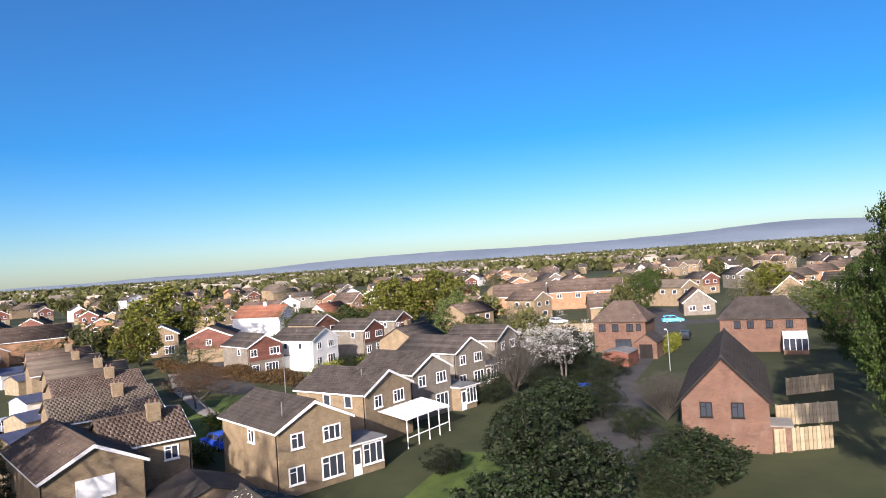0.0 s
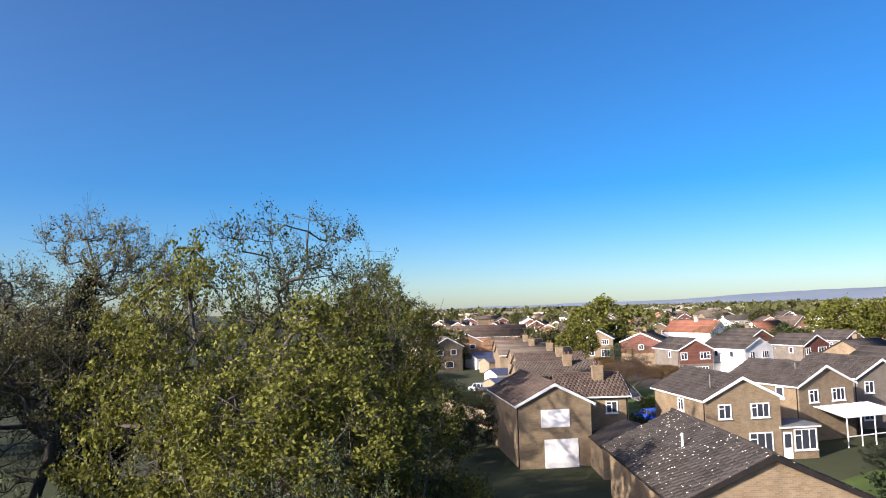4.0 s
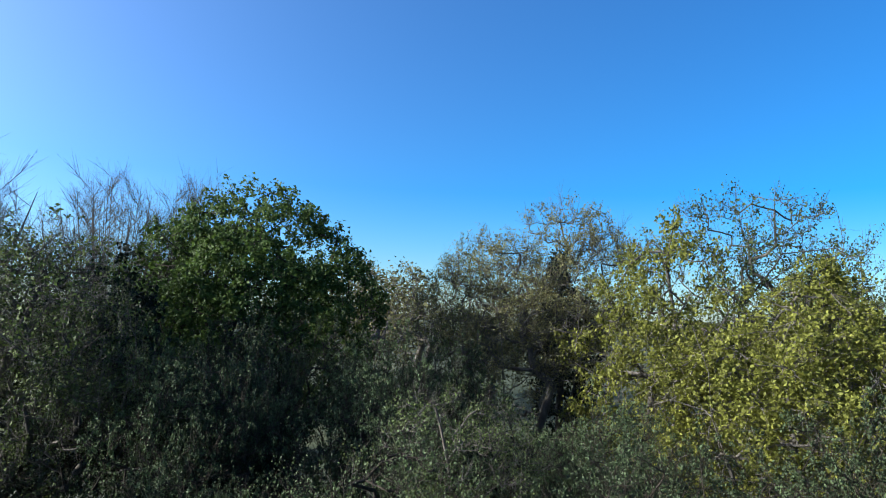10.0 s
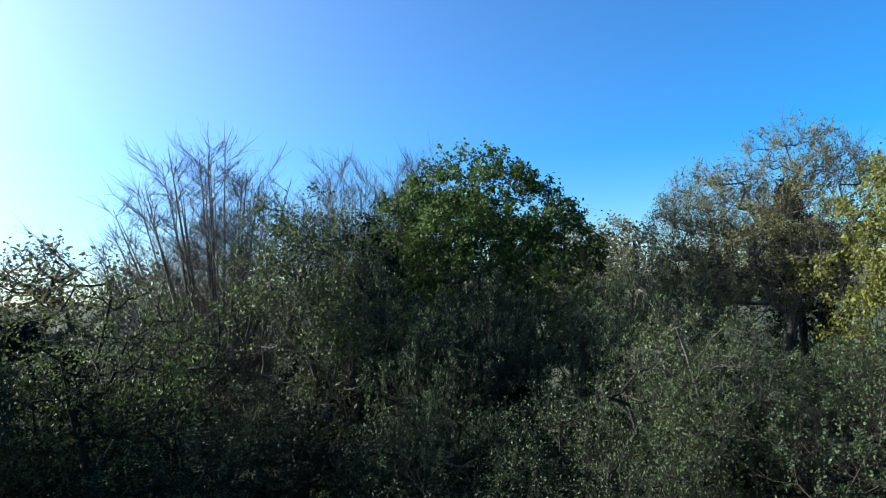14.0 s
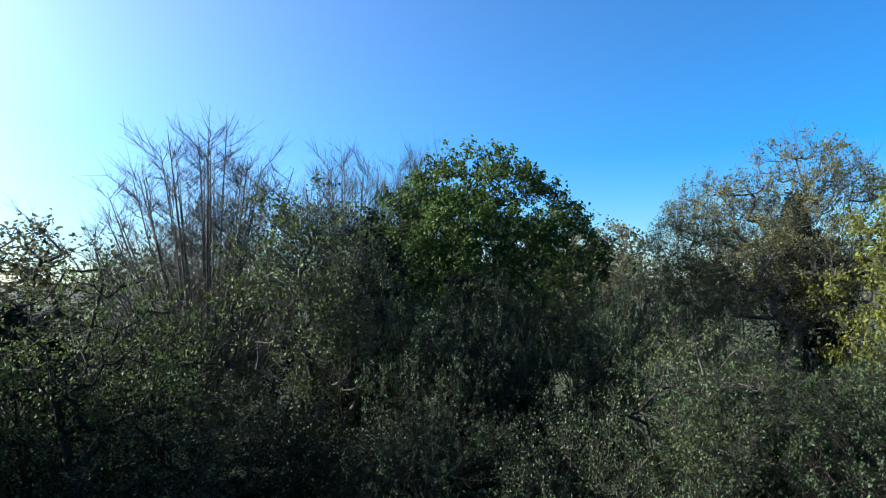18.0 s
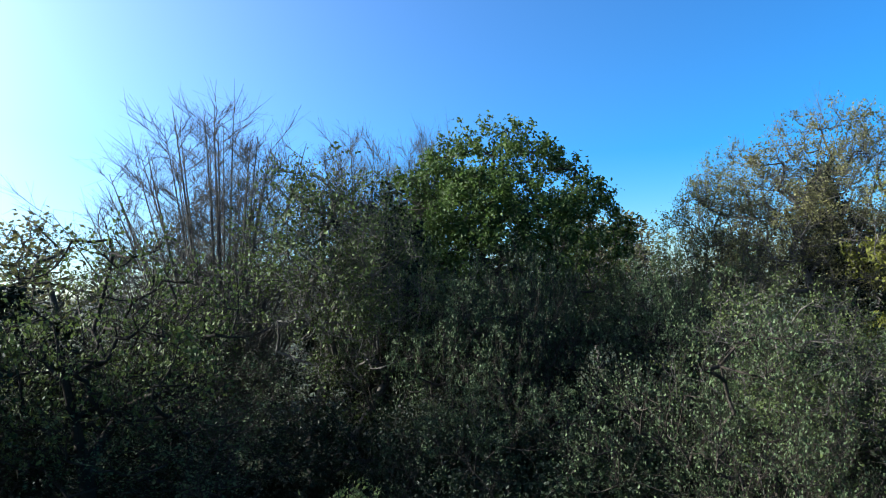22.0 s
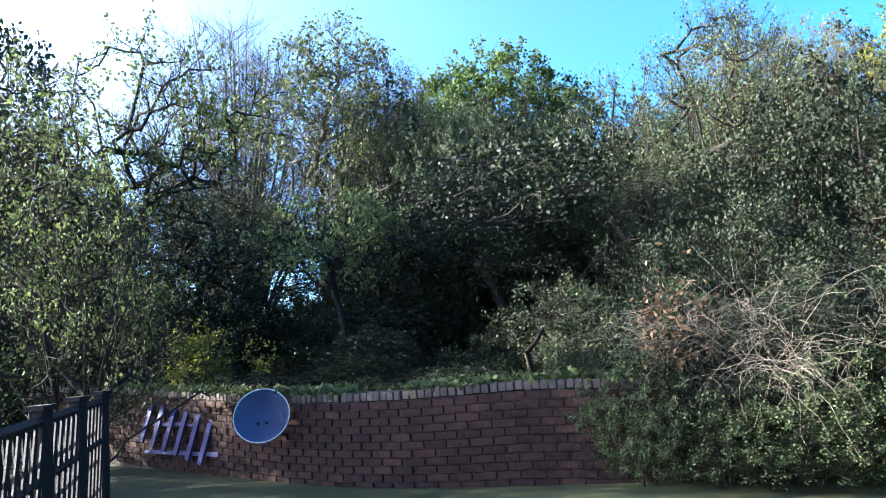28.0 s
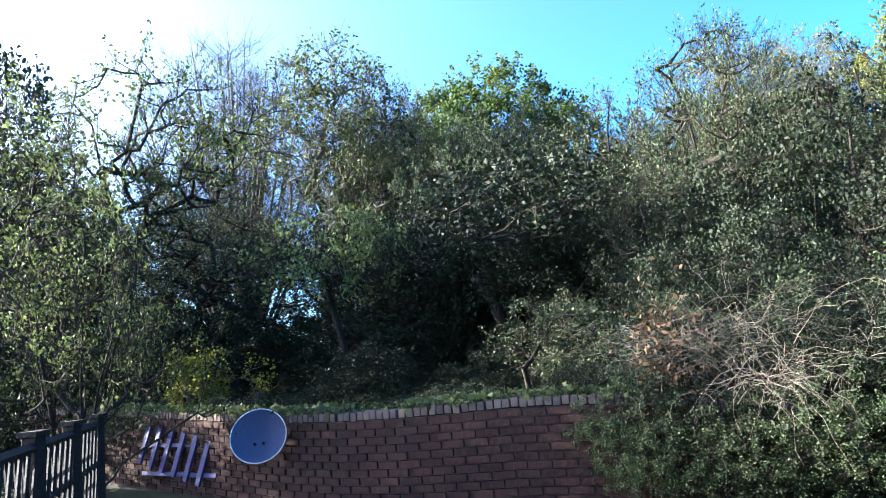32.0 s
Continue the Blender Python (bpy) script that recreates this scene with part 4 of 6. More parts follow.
# row of yellow brick houses behind the maples
house(200, 28.5, 6, 8.0, 14, ORANGE_BRICK, ROOF_BROWN, "yellow brick house with two gables and a brown roof", 4.9, 7.8, [(0, 3.1, 1.4, 1.2, 2)], [(2, 3.1, 1.4, 1.2, 2), (6, 3.1, 1.4, 1.2, 2), (10, 3.1, 1.4, 1.2, 2), (14, 3.1, 1.4, 1.2, 2)])
house(208, 8.5, 4, 8.0, 20, ORANGE_BRICK, ROOF_BROWN, "long yellow brick terrace with a brown roof", 4.9, 7.8, [(0, 3.1, 1.4, 1.2, 2)], [(2, 3.1, 1.4, 1.2, 2), (7, 3.1, 1.4, 1.2, 2), (12, 3.1, 1.4, 1.2, 2), (17, 3.1, 1.4, 1.2, 2)])
house(188, 46, -20, 7.5, 10, ORANGE_BRICK, ROOF_RED, "brick house with a red-brown hipped gable", 4.9, 7.6, TWO)

# terrace of brown roofs that steps away
for i, (ax, ay, bx, by, wid) in enumerate([(53.6, 41.8, 58.5, 40.8, 6.0), (61.1, 52.9, 67.5, 51.3, 7.5), (71.0, 62.5, 77.0, 60.5, 7.5), (78.7, 71.3, 84.3, 68.1, 7.5), (86.0, 81.2, 92.5, 79.6, 7.5), (95, 91.5, 103, 90.5, 7.5)]):
    ln = 5.6 if i == 0 else 8.4
    turn = 52.0
    bx, by = (ax + bx) / 2 + 0.788 * ln / 2, (ay + by) / 2 - 0.616 * ln / 2
    house(bx, by, turn, wid, ln, BUFF, ROOF_TAN if i in (1, 3, 4) else ROOF_BROWN, "terraced house with a weathered brown tiled roof", 4.7, 6.15, [(0, 3.0, 1.1, 1.0, 2)], [(1.4, 3.1, 1.0, 1.0, 2), (4.0, 3.1, 1.0, 1.0, 2)], stack=(-0.9, ln * 0.35, 0.75), group="terrace of brown roofs", fine=i < 3)

hip_house(120.5, 8.2, -104, 6.4, 7.8, RED_BRICK, ROOF_BROWN, "red brick house with a brown hipped roof", 4.9, 7.6, [(-2.6, 3.2, 1.0, 1.1, 2), (-0.6, 3.2, 1.0, 1.1, 2), (1.6, 3.2, 1.0, 1.1, 2), (2.9, 3.2, 0.7, 1.1, 1), (0.5, 0.8, 2.4, 1.2, 3)])
hip_house(117.25, -11.2, -99.6, 7.5, 11.0, RED_BRICK, ROOF_DARK, "long red brick house with a dark roof in shade", 4.9, 7.5, [(-3.2, 3.3, 0.9, 1.1, 2), (-1.5, 3.3, 0.9, 1.1, 2), (0.9, 3.3, 0.9, 1.1, 2), (3.4, 3.3, 0.9, 1.1, 2)])
house_shade = house(68.7, -0.1, -98, 6.1, 17.0, RED_BRICK, ROOF_DARK, "dark-roofed brick house in deep shade beside the road", 4.0, 7.2, [(0.9, 2.6, 0.9, 1.15, 2), (-1.3, 2.6, 0.9, 1.15, 2)], board=TIMBER_DARK, fine=True, frames=TIMBER_DARK)
part("bay_roof", boxed(3.06, 0.4, 1.9, 4.6, 3.0, 2.0), PAVING, house_shade, "pale flat roof of the side bay")
part("bay_wall", boxed(3.06, 0.6, -0.2, 4.4, 2.8, 1.898), RED_BRICK, house_shade)
house(176, 6, 10, 8, 10, BUFF, ROOF_BROWN, "brick bungalow with a brown roof across the street", 3.0, 5.6, [(-1.5, 1.0, 1.4, 1.1, 2), (1.5, 1.0, 1.4, 1.1, 2)], [(2.5, 1.0, 1.4, 1.1, 2), (6.5, 1.0, 1.4, 1.1, 2)])
house(172, -8, -88, 6.5, 10, GREY_BRICK, ROOF_BROWN, "grey gabled bungalow with a brown roof across the street", 3.0, 5.6, [(-1.5, 1.0, 1.4, 1.1, 2), (1.5, 1.0, 1.4, 1.1, 2)])
house(190, -30, -88, 8, 14, BUFF, ROOF_BROWN, "brown-roofed bungalow beyond the cross street", 3.2, 6.6, [(-1.5, 1.0, 1.4, 1.1, 2)])


def conservatory(x, y, rot):
    t = thing("conservatory", pose(x, y, 0, 0, 0, rot), "white-framed glazed conservatory on the red brick house", "conservatory")
    part("base_wall", boxed(-1.5, 0, -0.2, 1.5, 2.6, 0.6), RED_BRICK, t)
    for i in range(5):
        px = -1.47 + i * 0.735
        part("post", boxed(px - 0.04, 0, 0.6, px + 0.04, 0.08, 2.2), WHITE, t)
        part("roof_bar", boxed(px - 0.03, -0.1, -0.03, px + 0.03, 2.8, 0.03), WHITE, t, "", pose(0, 0, 2.2, 14, 0, 0))
        if i < 4:
            part("pane", boxed(px + 0.04, 0.03, 0.6, px + 0.695, 0.05, 2.2), GLASS, t)
    part("roof_sheet", boxed(-1.5, -0.1, -0.045, 1.5, 2.8, -0.031), POLY, t, "", pose(0, 0, 2.2, 14, 0, 0))


conservatory(113.9, -14.6, -99.6)


def shed(x, y, rot, w, l, wall, roof, label, eave=1.9, ridge=2.5, name="shed", door=None):
    t = thing(name, pose(x, y, 0, 0, 0, rot), label, name.replace("_", " "))
    part("wall", prism(bmesh.new(), [(-w / 2, -0.1), (w / 2, -0.1), (w / 2, eave), (0, ridge - 0.04), (-w / 2, eave)], 0, l), wall, t)
    for s in (-1, 1):
        part("roof_slope", prism(bmesh.new(), [(0, ridge), (s * (w / 2 + 0.15), eave - 0.06), (s * (w / 2 + 0.15), eave - 0.0), (0, ridge + 0.06)], -0.15, l + 0.15), roof, t)
    part("door", boxed(-w * 0.3, -0.04, 0, w * 0.3, -0.003, min(eave, 2.0)), door or wall, t)
    return t


FELT_BLUE = surface("blue_black_felt", ((0.02, 0.025, 0.05), (0.05, 0.06, 0.1)), 1.0, 0.6, 0.2, 40)
shed(74.4, 67.6, 74, 4.5, 4.0, FENCE, FELT_BLUE, "garden shed with a dark blue felt roof", 2.1, 2.8)
shed(66.5, 60.0, 74, 4.0, 4.5, BUFF, FELT_BLUE, "low outbuilding with a dark blue roof", 2.2, 2.9)
shed(83.0, 76.5, 74, 4.0, 4.0, RENDER, FELT_BLUE, "white outbuilding with a dark roof", 2.2, 2.9)
shed(99.0, 95.0, 74, 4.0, 4.0, FENCE, FELT_BLUE, "garden shed with a dark blue roof", 2.1, 2.8)
shed(105.0, 104.0, 74, 5.0, 5.0, RENDER, FELT_BLUE, "white outbuilding with a dark blue roof", 2.3, 3.0)
shed(113.9, 4.6, -105, 3.0, 5.0, RED_BRICK, ROOF_DARK, "red brick garage with a dark tiled roof", 2.2, 3.4, "garage", TIMBER_DARK)
shed(107.5, 8.7, -108, 3.6, 4.0, HANG_TILE, LEAD, "low brown timber shed beside the dark road", 1.9, 2.2)
shed(126.0, 63.5, -14, 3.0, 5.0, RENDER, LEAD, "white flat garage between the houses", 2.3, 2.5, "garage", WHITE)


shed(49.5, 31.0, -40, 6.0, 5.0, BUFF, ROOF_DARK, "low garage with a dark tiled roof", 2.2, 3.2, "garage", WHITE)


def car(x, y, rot, paint_mat, label):
    t = thing("car", pose(x, y, 0.03, 0, 0, rot), label, "car", "parked cars")
    part("body", prism(bmesh.new(), [(-2.05, 0.28), (2.0, 0.28), (2.1, 0.5), (2.05, 0.68), (1.75, 0.8), (0.95, 0.9), (-1.95, 0.93), (-2.1, 0.7)], -0.86, 0.86), paint_mat, t)
    part("glasshouse", prism(bmesh.new(), [(1.05, 0.88), (0.3, 1.4), (-1.35, 1.43), (-1.95, 0.92)], -0.76, 0.76), GLASS, t)
    part("roof", prism(bmesh.new(), [(0.38, 1.385), (0.2, 1.45), (-1.3, 1.48), (-1.45, 1.41)], -0.73, 0.73), paint_mat, t)
    for s in (-1, 1):
        for px in (0.35, -0.6, -1.55):
            part("pillar", rod(bmesh.new(), (px + (0.55 if px > 0 else 0 if px > -1 else -0.25), 0.775 * s, 0.9), (px, 0.745 * s, 1.42), 0.045, sides=5), paint_mat, t)
        part("headlight", boxed(2.0, s * 0.65 - 0.15, 0.56, 2.1, s * 0.65 + 0.15, 0.7), WHITE, t)
        for wx in (-1.3, 1.3):
            wh = part("wheel", rod(bmesh.new(), (wx, s * 0.68, 0.29), (wx, s * 0.88, 0.29), 0.31, sides=16), TIMBER_DARK, t, "black tyre")
            part("rim", rod(bmesh.new(), (wx, s * 0.875, 0.29), (wx, s * 0.89, 0.29), 0.2, sides=12), METAL, wh)


PAINT_BLUE = paint("royal_blue_car_paint", (0.02, 0.06, 0.36))
PAINT_RED = paint("red_car_paint", (0.4, 0.03, 0.02))
PAINT_SKY = paint("light_blue_car_paint", (0.1, 0.5, 0.75))
PAINT_BLACK = paint("black_car_paint", (0.015, 0.015, 0.018))
PAINT_SILVER = paint("silver_car_paint", (0.45, 0.46, 0.47))
car(70.4, 50.4, 35, PAINT_BLACK, "black car parked in front of the terrace")
car(140.5, 105, 40, PAINT_RED, "red car parked at the end of the cul-de-sac")
car(159.1, -1.6, -82, PAINT_SKY, "light blue car on the cross street")
car(88.9, 11.9, 20, PAINT_BLUE, "royal blue car parked in the shade")
car(80.5, 57, 30, PAINT_BLACK, "black car parked beside the lawn")
car(131.0, 56.5, -50, PAINT_RED, "dark red car between the houses")
car(69.0, 43.5, 60, PAINT_BLUE, "royal blue car in the shade of a house")
car(133.0, -2.0, -10, PAINT_BLACK, "black car parked on the side road")
car(165.0, 22.0, -80, PAINT_SILVER, "silver car on the cross street")
car(74.5, 75.0, 75, PAINT_SILVER, "silver van-like car behind the terrace")


def street_lamp(x, y, rot):
    t = thing("street_lamp", pose(x, y, 0, 0, 0, rot), "slim grey street lamp beside the pavement", "lamp", "street lamps")
    part("pole", rod(bmesh.new(), (0, 0, 0), (0, 0, 5.0), 0.07, 0.045), METAL, t)
    part("arm", rod(bmesh.new(), (0, 0, 4.98), (0.5, 0, 5.1), 0.03), METAL, t)
    part("lantern", boxed(0.4, -0.1, 5.06, 0.85, 0.1, 5.18, bevel=0.02), WHITE, t)


street_lamp(94.0, 50.2, 150)
street_lamp(130.8, 45.7, 150)
street_lamp(104.0, 2.0, 20)


def panel_fence(x0, y0, x1, y1, height=1.75):
    t = thing("fence", Matrix.Identity(4), "weathered close-boarded garden fence with sunlit boards", "fence", "garden fences")
    ln = math.hypot(x1 - x0, y1 - y0)
    n = max(2, int(ln / 0.3))
    ang = math.degrees(math.atan2(y1 - y0, x1 - x0))
    board = bpy.data.meshes.new("board")
    bm = boxed(-0.14, -0.015, 0.05, 0.14, 0.015, height, bevel=0.0)
    bm.to_mesh(board)
    bm.free()
    board.materials.append(FENCE_BOARD)
    for i in range(n):
        u = (i + 0.5) / n
        piece("board", board, t, "", pose(x0 + (x1 - x0) * u, y0 + (y1 - y0) * u, (i % 3) * 0.012, 0, 0, ang + (4 if i % 2 else -4)))
    for i in range(int(ln / 1.8) + 1):
        u = min(1.0, i * 1.8 / ln)
        part("post", boxed(-0.05, 0.02, -0.2, 0.05, 0.12, height + 0.08), FENCE, t, "", pose(x0 + (x1 - x0) * u, y0 + (y1 - y0) * u, 0, 0, 0, ang))


FENCE_BOARD = surface("fence_board", ((0.15, 0.115, 0.068), (0.28, 0.23, 0.15)), 2.0, 0.9, 0.3, 30, per_object=0.4)
for f in ((68.5, -3.4, 69.9, -7.6), (76.3, -5.0, 77.8, -10.0), (88.2, -8.2, 90.6, -13.0), (148, 12, 147, 24), (118, 47, 123, 40), (60, 66, 54, 50), (134, 60, 150, 66)):
    panel_fence(*f)

# ---------------- town beyond ----------------
rng = np.random.default_rng(5)
PROTOS = []
for i, (wall, roof, w, l, cl) in enumerate([(BUFF, ROOF_BROWN, 6.5, 9, None), (BUFF, ROOF_DARK, 6.2, 8, HANG_TILE), (RENDER, ROOF_DARK, 6.5, 8, None), (ORANGE_BRICK, ROOF_BROWN, 7, 10, None), (BUFF, ROOF_TAN, 7, 14, None), (GREY_BRICK, ROOF_DARK, 6.5, 9, None)]):
    PROTOS.append(house(0, 0, 0, w, l, wall, roof, ["brown-roofed buff brick house of the distant estate", "distant house with brown hung tiles", "distant white rendered house", "distant orange brick house with a brown roof", "long distant terrace with a tan roof", "distant grey brick house"][i], 4.9, 6.6, [(-1.5, 3.1, 1.3, 1.1, 1), (1.5, 3.1, 1.3, 1.1, 1), (0.5, 0.7, 1.8, 1.2, 1)], [(2.0, 3.1, 1.3, 1.1, 1), (5.5, 3.1, 1.3, 1.1, 1)], clad=cl, stack=(0.6, 4, 0.6), group="distant estate houses", far=True))
TAKEN = [(o.matrix_basis.translation.x, o.matrix_basis.translation.y) for o in scene.objects if o.name.startswith("house") and o not in PROTOS]


def clear_of(x, y, gap):
    return all((x - a) ** 2 + (y - b) ** 2 > gap * gap for a, b in TAKEN)


spots, n_house = [], 0
d = 118.0
while d < 560:
    step = 15 + d * 0.035
    for k in range(int(radians(105) * d / step)):
        a = radians(30) + (k + rng.uniform(0.1, 0.9)) * step / d
        x, y = 5 + d * math.sin(a) + rng.normal(0, 2.5), d * math.cos(a) + rng.normal(0, 2.5)
        if not clear_of(x, y, 15) or abs((x - 157) * 0.98 + (y + 1) * 0.1) < 8 and y < 30:
            continue
        if rng.random() < 0.66 and n_house < 230:
            p = PROTOS[int(rng.integers(0, 6))]
            facing = -35 + 90 * int(rng.integers(0, 2)) * (rng.random() < 0.45) + rng.normal(0, 8) + 25 * math.sin(d / 60)
            if n_house < 6:
                p = PROTOS[n_house]
                p.matrix_basis = pose(x, y, 0, 0, 0, facing)
            else:
                copy_thing(p, pose(x, y, 0, 0, 0, facing))
            n_house += 1
            TAKEN.append((x, y))
        else:
            spots.append((x, y))
    d += 13 + d * 0.035
for i, (x, y) in enumerate(spots):
    k = rng.random()
    if k < 0.7:
        tree("tree", "far", x, y, rng.uniform(5, 9.5), rng.uniform(2.5, 4.5), "leafy spring tree among the distant houses", group="trees of the town", seed=i % 4)
    else:
        tree("tree", "farbare", x, y, rng.uniform(7, 11), rng.uniform(2, 3.2), "half-bare spring tree among the distant houses", group="trees of the town", seed=i % 2)


def far_belt():
    """Clumped crowns and roofs too far to count, out to the hills."""
    r = np.random.default_rng(9)
    n = 13000
    dd = 520 + 2600 * r.random(n) ** 1.5
    a = radians(25) + radians(115) * r.random(n)
    c = np.stack([dd * np.sin(a), dd * np.cos(a), np.zeros(n)], 1)
    hgt = r.uniform(4, 9.5, n) * (0.75 + 0.4 * np.sin(a * 23 + dd * 0.01))
    k = np.repeat(np.arange(n), 8)
    at = c[k] + r.normal(0, 1, (len(k), 3)) * [2.6, 2.6, 0]
    at[:, 2] = hgt[k] * r.uniform(0.3, 1.0, len(k))
    v, f = leaves(r, at, 4.2, 0.9, 0.0)
    ob = new("far_woods", quads_mesh("far_woods", v, f, L_FAR))
    tagged(ob, "distant spring tree crowns merging towards the hills", "trees", kind="stuff")
    m = 900
    dd = 540 + 1200 * r.random(m)
    a = radians(25) + radians(115) * r.random(m)
    vs, fs = [], []
    for i in range(m):
        o = Vector((dd[i] * math.sin(a[i]), dd[i] * math.cos(a[i]), 0))
        q = Matrix.Rotation(r.uniform(0, 3.1), 3, "Z")
        w, l, e, t = 4.0, r.uniform(5, 12), 4.8, 7.2
        b = len(vs)
        vs += [tuple(o + q @ Vector(p)) for p in ((-w, -l, 0), (w, -l, 0), (w, l, 0), (-w, l, 0), (-w, -l, e), (w, -l, e), (w, l, e), (-w, l, e), (0, -l, t), (0, l, t))]
        fs += [tuple(b + j for j in g) for g in ((0, 1, 5, 8, 4), (2, 3, 7, 9, 6), (1, 2, 6, 5), (3, 0, 4, 7), (4, 8, 9, 7), (8, 5, 6, 9))]
    me = link_mesh("far_houses", vs, fs, surface("distant_house", ((0.07, 0.055, 0.045), (0.3, 0.26, 0.21)), 0.01, 0.9, island=1.2))
    tagged(new("far_houses", me), "distant houses too far to tell apart", "houses", kind="stuff")


far_belt()

# ---------------- trees among the near houses ----------------
tree("tree", "round", 119.8, 93.9, 8.4, 3.7, "round yellow-green tree beside the cul-de-sac", leaf=L_YEL, seed=1)
tree("tree", "round", 141, 103.4, 12.8, 6.8, "large round green tree behind the houses", leaf=L_YEL, seed=2)
tree("tree", "round", 171, 62, 12.0, 6.0, "bright yellow-green maple behind the estate", leaf=L_YEL, seed=1)
tree("tree", "round", 178, 53, 12.4, 6.0, "leafy yellow-green maple behind the estate", leaf=L_YEL, seed=2)
tree("blossom_tree", "blossom", 92.5, 14.5, 9.0, 4.2, "tree covered in white spring blossom", seed=3)
tree("tree", "bare", 91.5, 19.6, 6.4, 4.2, "bare many-stemmed bush below the grey house", seed=3)
tree("tree", "bare", 78.4, 3.7, 4.4, 3.2, "bare pale-twigged tree beside the dark road", seed=3)
tree("tree", "sparse", 84.7, 57.1, 5.4, 2.3, "small copper-leaved tree on the front lawn", leaf=L_RED, seed=4)
tree("tree", "sparse", 81.0, 52.7, 5.8, 2.6, "small copper-leaved tree by the pavement", leaf=L_RED, seed=5)
tree("tree", "sparse", 88.5, 61.8, 4.2, 2.0, "small copper-leaved tree beside a car", leaf=L_RED, seed=4)
tree("tree", "sparse", 108, 73, 6.0, 3.2, "grey-green tree in front of the red-roofed house", seed=4)
tree("tree", "sparse", 158, 82, 8.0, 3.6, "grey-green tree in front of the red-roofed house", seed=4)
# mostly hidden trees, added to throw shade over the side road
for x, y, h, r in ((49, 13, 4.8, 2.6), (55, 9.5, 4.8, 2.6), (62, 13.5, 4.8, 2.6), (70, 14.5, 4.4, 2.4), (77, 12.5, 4.0, 2.4), (82.5, 14.0, 3.4, 2.2), (104, 15, 6.0, 3.0), (60, 2.6, 3.8, 2.4)):
    tree("tree", "round", x, y, h, r, "dark green garden tree added to shade the side road", group="garden trees", leaf=L_IVY, seed=1)
tree("tree", "dome", 57.0, -10.2, 18.8, 3.9, "tall dark leafy tree beside the road", seed=2)
tree("tree", "dome", 84.0, -16.5, 14.0, 5.0, "tall dark leafy tree beside the fences", seed=2)
tree("tree", "dome", 98.0, -27.0, 14.0, 6.0, "tall dark leafy tree behind the long house", seed=2)
tree("tree", "sparse", 110.0, -24.0, 10.0, 4.5, "brownish spring tree behind the long house", leaf=L_RED, seed=1)
for i, (x, y, h, r) in enumerate(((62.5, 20.5, 2.2, 1.6), (87, 21.5, 3.2, 2.4), (100, 40, 2.6, 2.0), (104, 46, 3.2, 2.2), (118, 45, 2.6, 2.0), (112, 47.5, 2.2, 1.8), (135, 44, 3.0, 2.2), (72, 6.5, 2.6, 2.0), (84, 14, 3.2, 2.4), (88, 15.5, 3.4, 2.6), (95, 11, 3.0, 2.6), (97, 15.5, 3.2, 2.6), (100, 19, 3.4, 2.6), (86, 9.5, 2.6, 2.2), (80, 10, 2.8, 2.4), (104, 13.5, 3.0, 2.4), (59, 4.5, 3.2, 2.4), (63, 4.0, 3.4, 2.6), (101, 9.5, 3.0, 2.4), (67.0, 74.0, 3.0, 2.6), (60.5, 62, 3.4, 2.8), (57.0, 56, 3.6, 2.6), (51.0, 48.0, 4.0, 2.4), (43.0, 44.0, 4.2, 2.4), (124.5, 100.5, 2.8, 2.4), (147, 96, 2.6, 2.6), (140, 38, 3.0, 2.4))):
    tree("shrub", "evergreen", x, y, h, r, "dense dark green garden shrub", "shrub", "garden shrubs", seed=1 + i % 4)
for i, (x, y, h, r) in enumerate(((152, 76, 7, 3.6), (147, 70, 6.5, 3.4), (140, 66, 6, 3.2), (160, 70, 6.5, 4), (128, 68, 4.5, 2.6), (116, 66, 5.0, 2.4), (150, 42, 6.5, 3.4), (158, 36, 7.5, 3.6), (150, 28, 6, 3.4), (164, 44, 8, 3.4), (138, 24, 6, 3.0), (132, 30, 5, 2.6), (146, 8, 6, 3.2), (166, 8, 8, 2.4), (140, -20, 8, 4.0), (150, -26, 7, 4.0), (128, 112, 8, 4), (112, 108, 6.5, 3.4), (150, 108, 8, 4), (100, 112, 8, 4))):
    tree("tree", ("round", "far", "sparse")[i % 3], x, y, h, r, "leafy spring garden tree among the houses", group="garden trees", seed=1 + i % 2)
tree("tree", "round", 196, -26, 9.5, 5.0, "bright yellow-green willow beyond the cross street", leaf=L_YEL, seed=1)
tree("tree", "dome", 170, 4, 10.5, 2.8, "dark upright tree at the cross street", seed=2)


def hedge(x0, y0, x1, y1, height, width, leaf, label):
    r = np.random.default_rng(int(x0 * 7 + y0))
    ln = math.hypot(x1 - x0, y1 - y0)
    n = int(ln * 420)
    u = r.random(n)
    at = np.stack([x0 + (x1 - x0) * u, y0 + (y1 - y0) * u, np.zeros(n)], 1)
    ang = r.random(n) * 2 * np.pi
    at[:, 0] += r.uniform(-0.5, 0.5, n) * width
    at[:, 1] += r.uniform(-0.5, 0.5, n) * width
    at[:, 2] = height * np.sqrt(r.random(n)) * (0.9 + 0.2 * np.sin(u * 23))
    v, f = leaves(r, at, 0.22, 0.8)
    t = thing("hedge", Matrix.Identity(4), label, "hedge")
    piece("crown", quads_mesh("crown", v, f, leaf), t)
    st = [(x0 + (x1 - x0) * k, y0 + (y1 - y0) * k, 0, x0 + (x1 - x0) * k + 0.1, y0 + (y1 - y0) * k, height * 0.8, 0.05, 0.02) for k in np.linspace(0.02, 0.98, max(3, int(ln)))]
    v, f = tubes(st, 5)
    piece("trunk", quads_mesh("trunk", v, f, BARK_DARK), t)


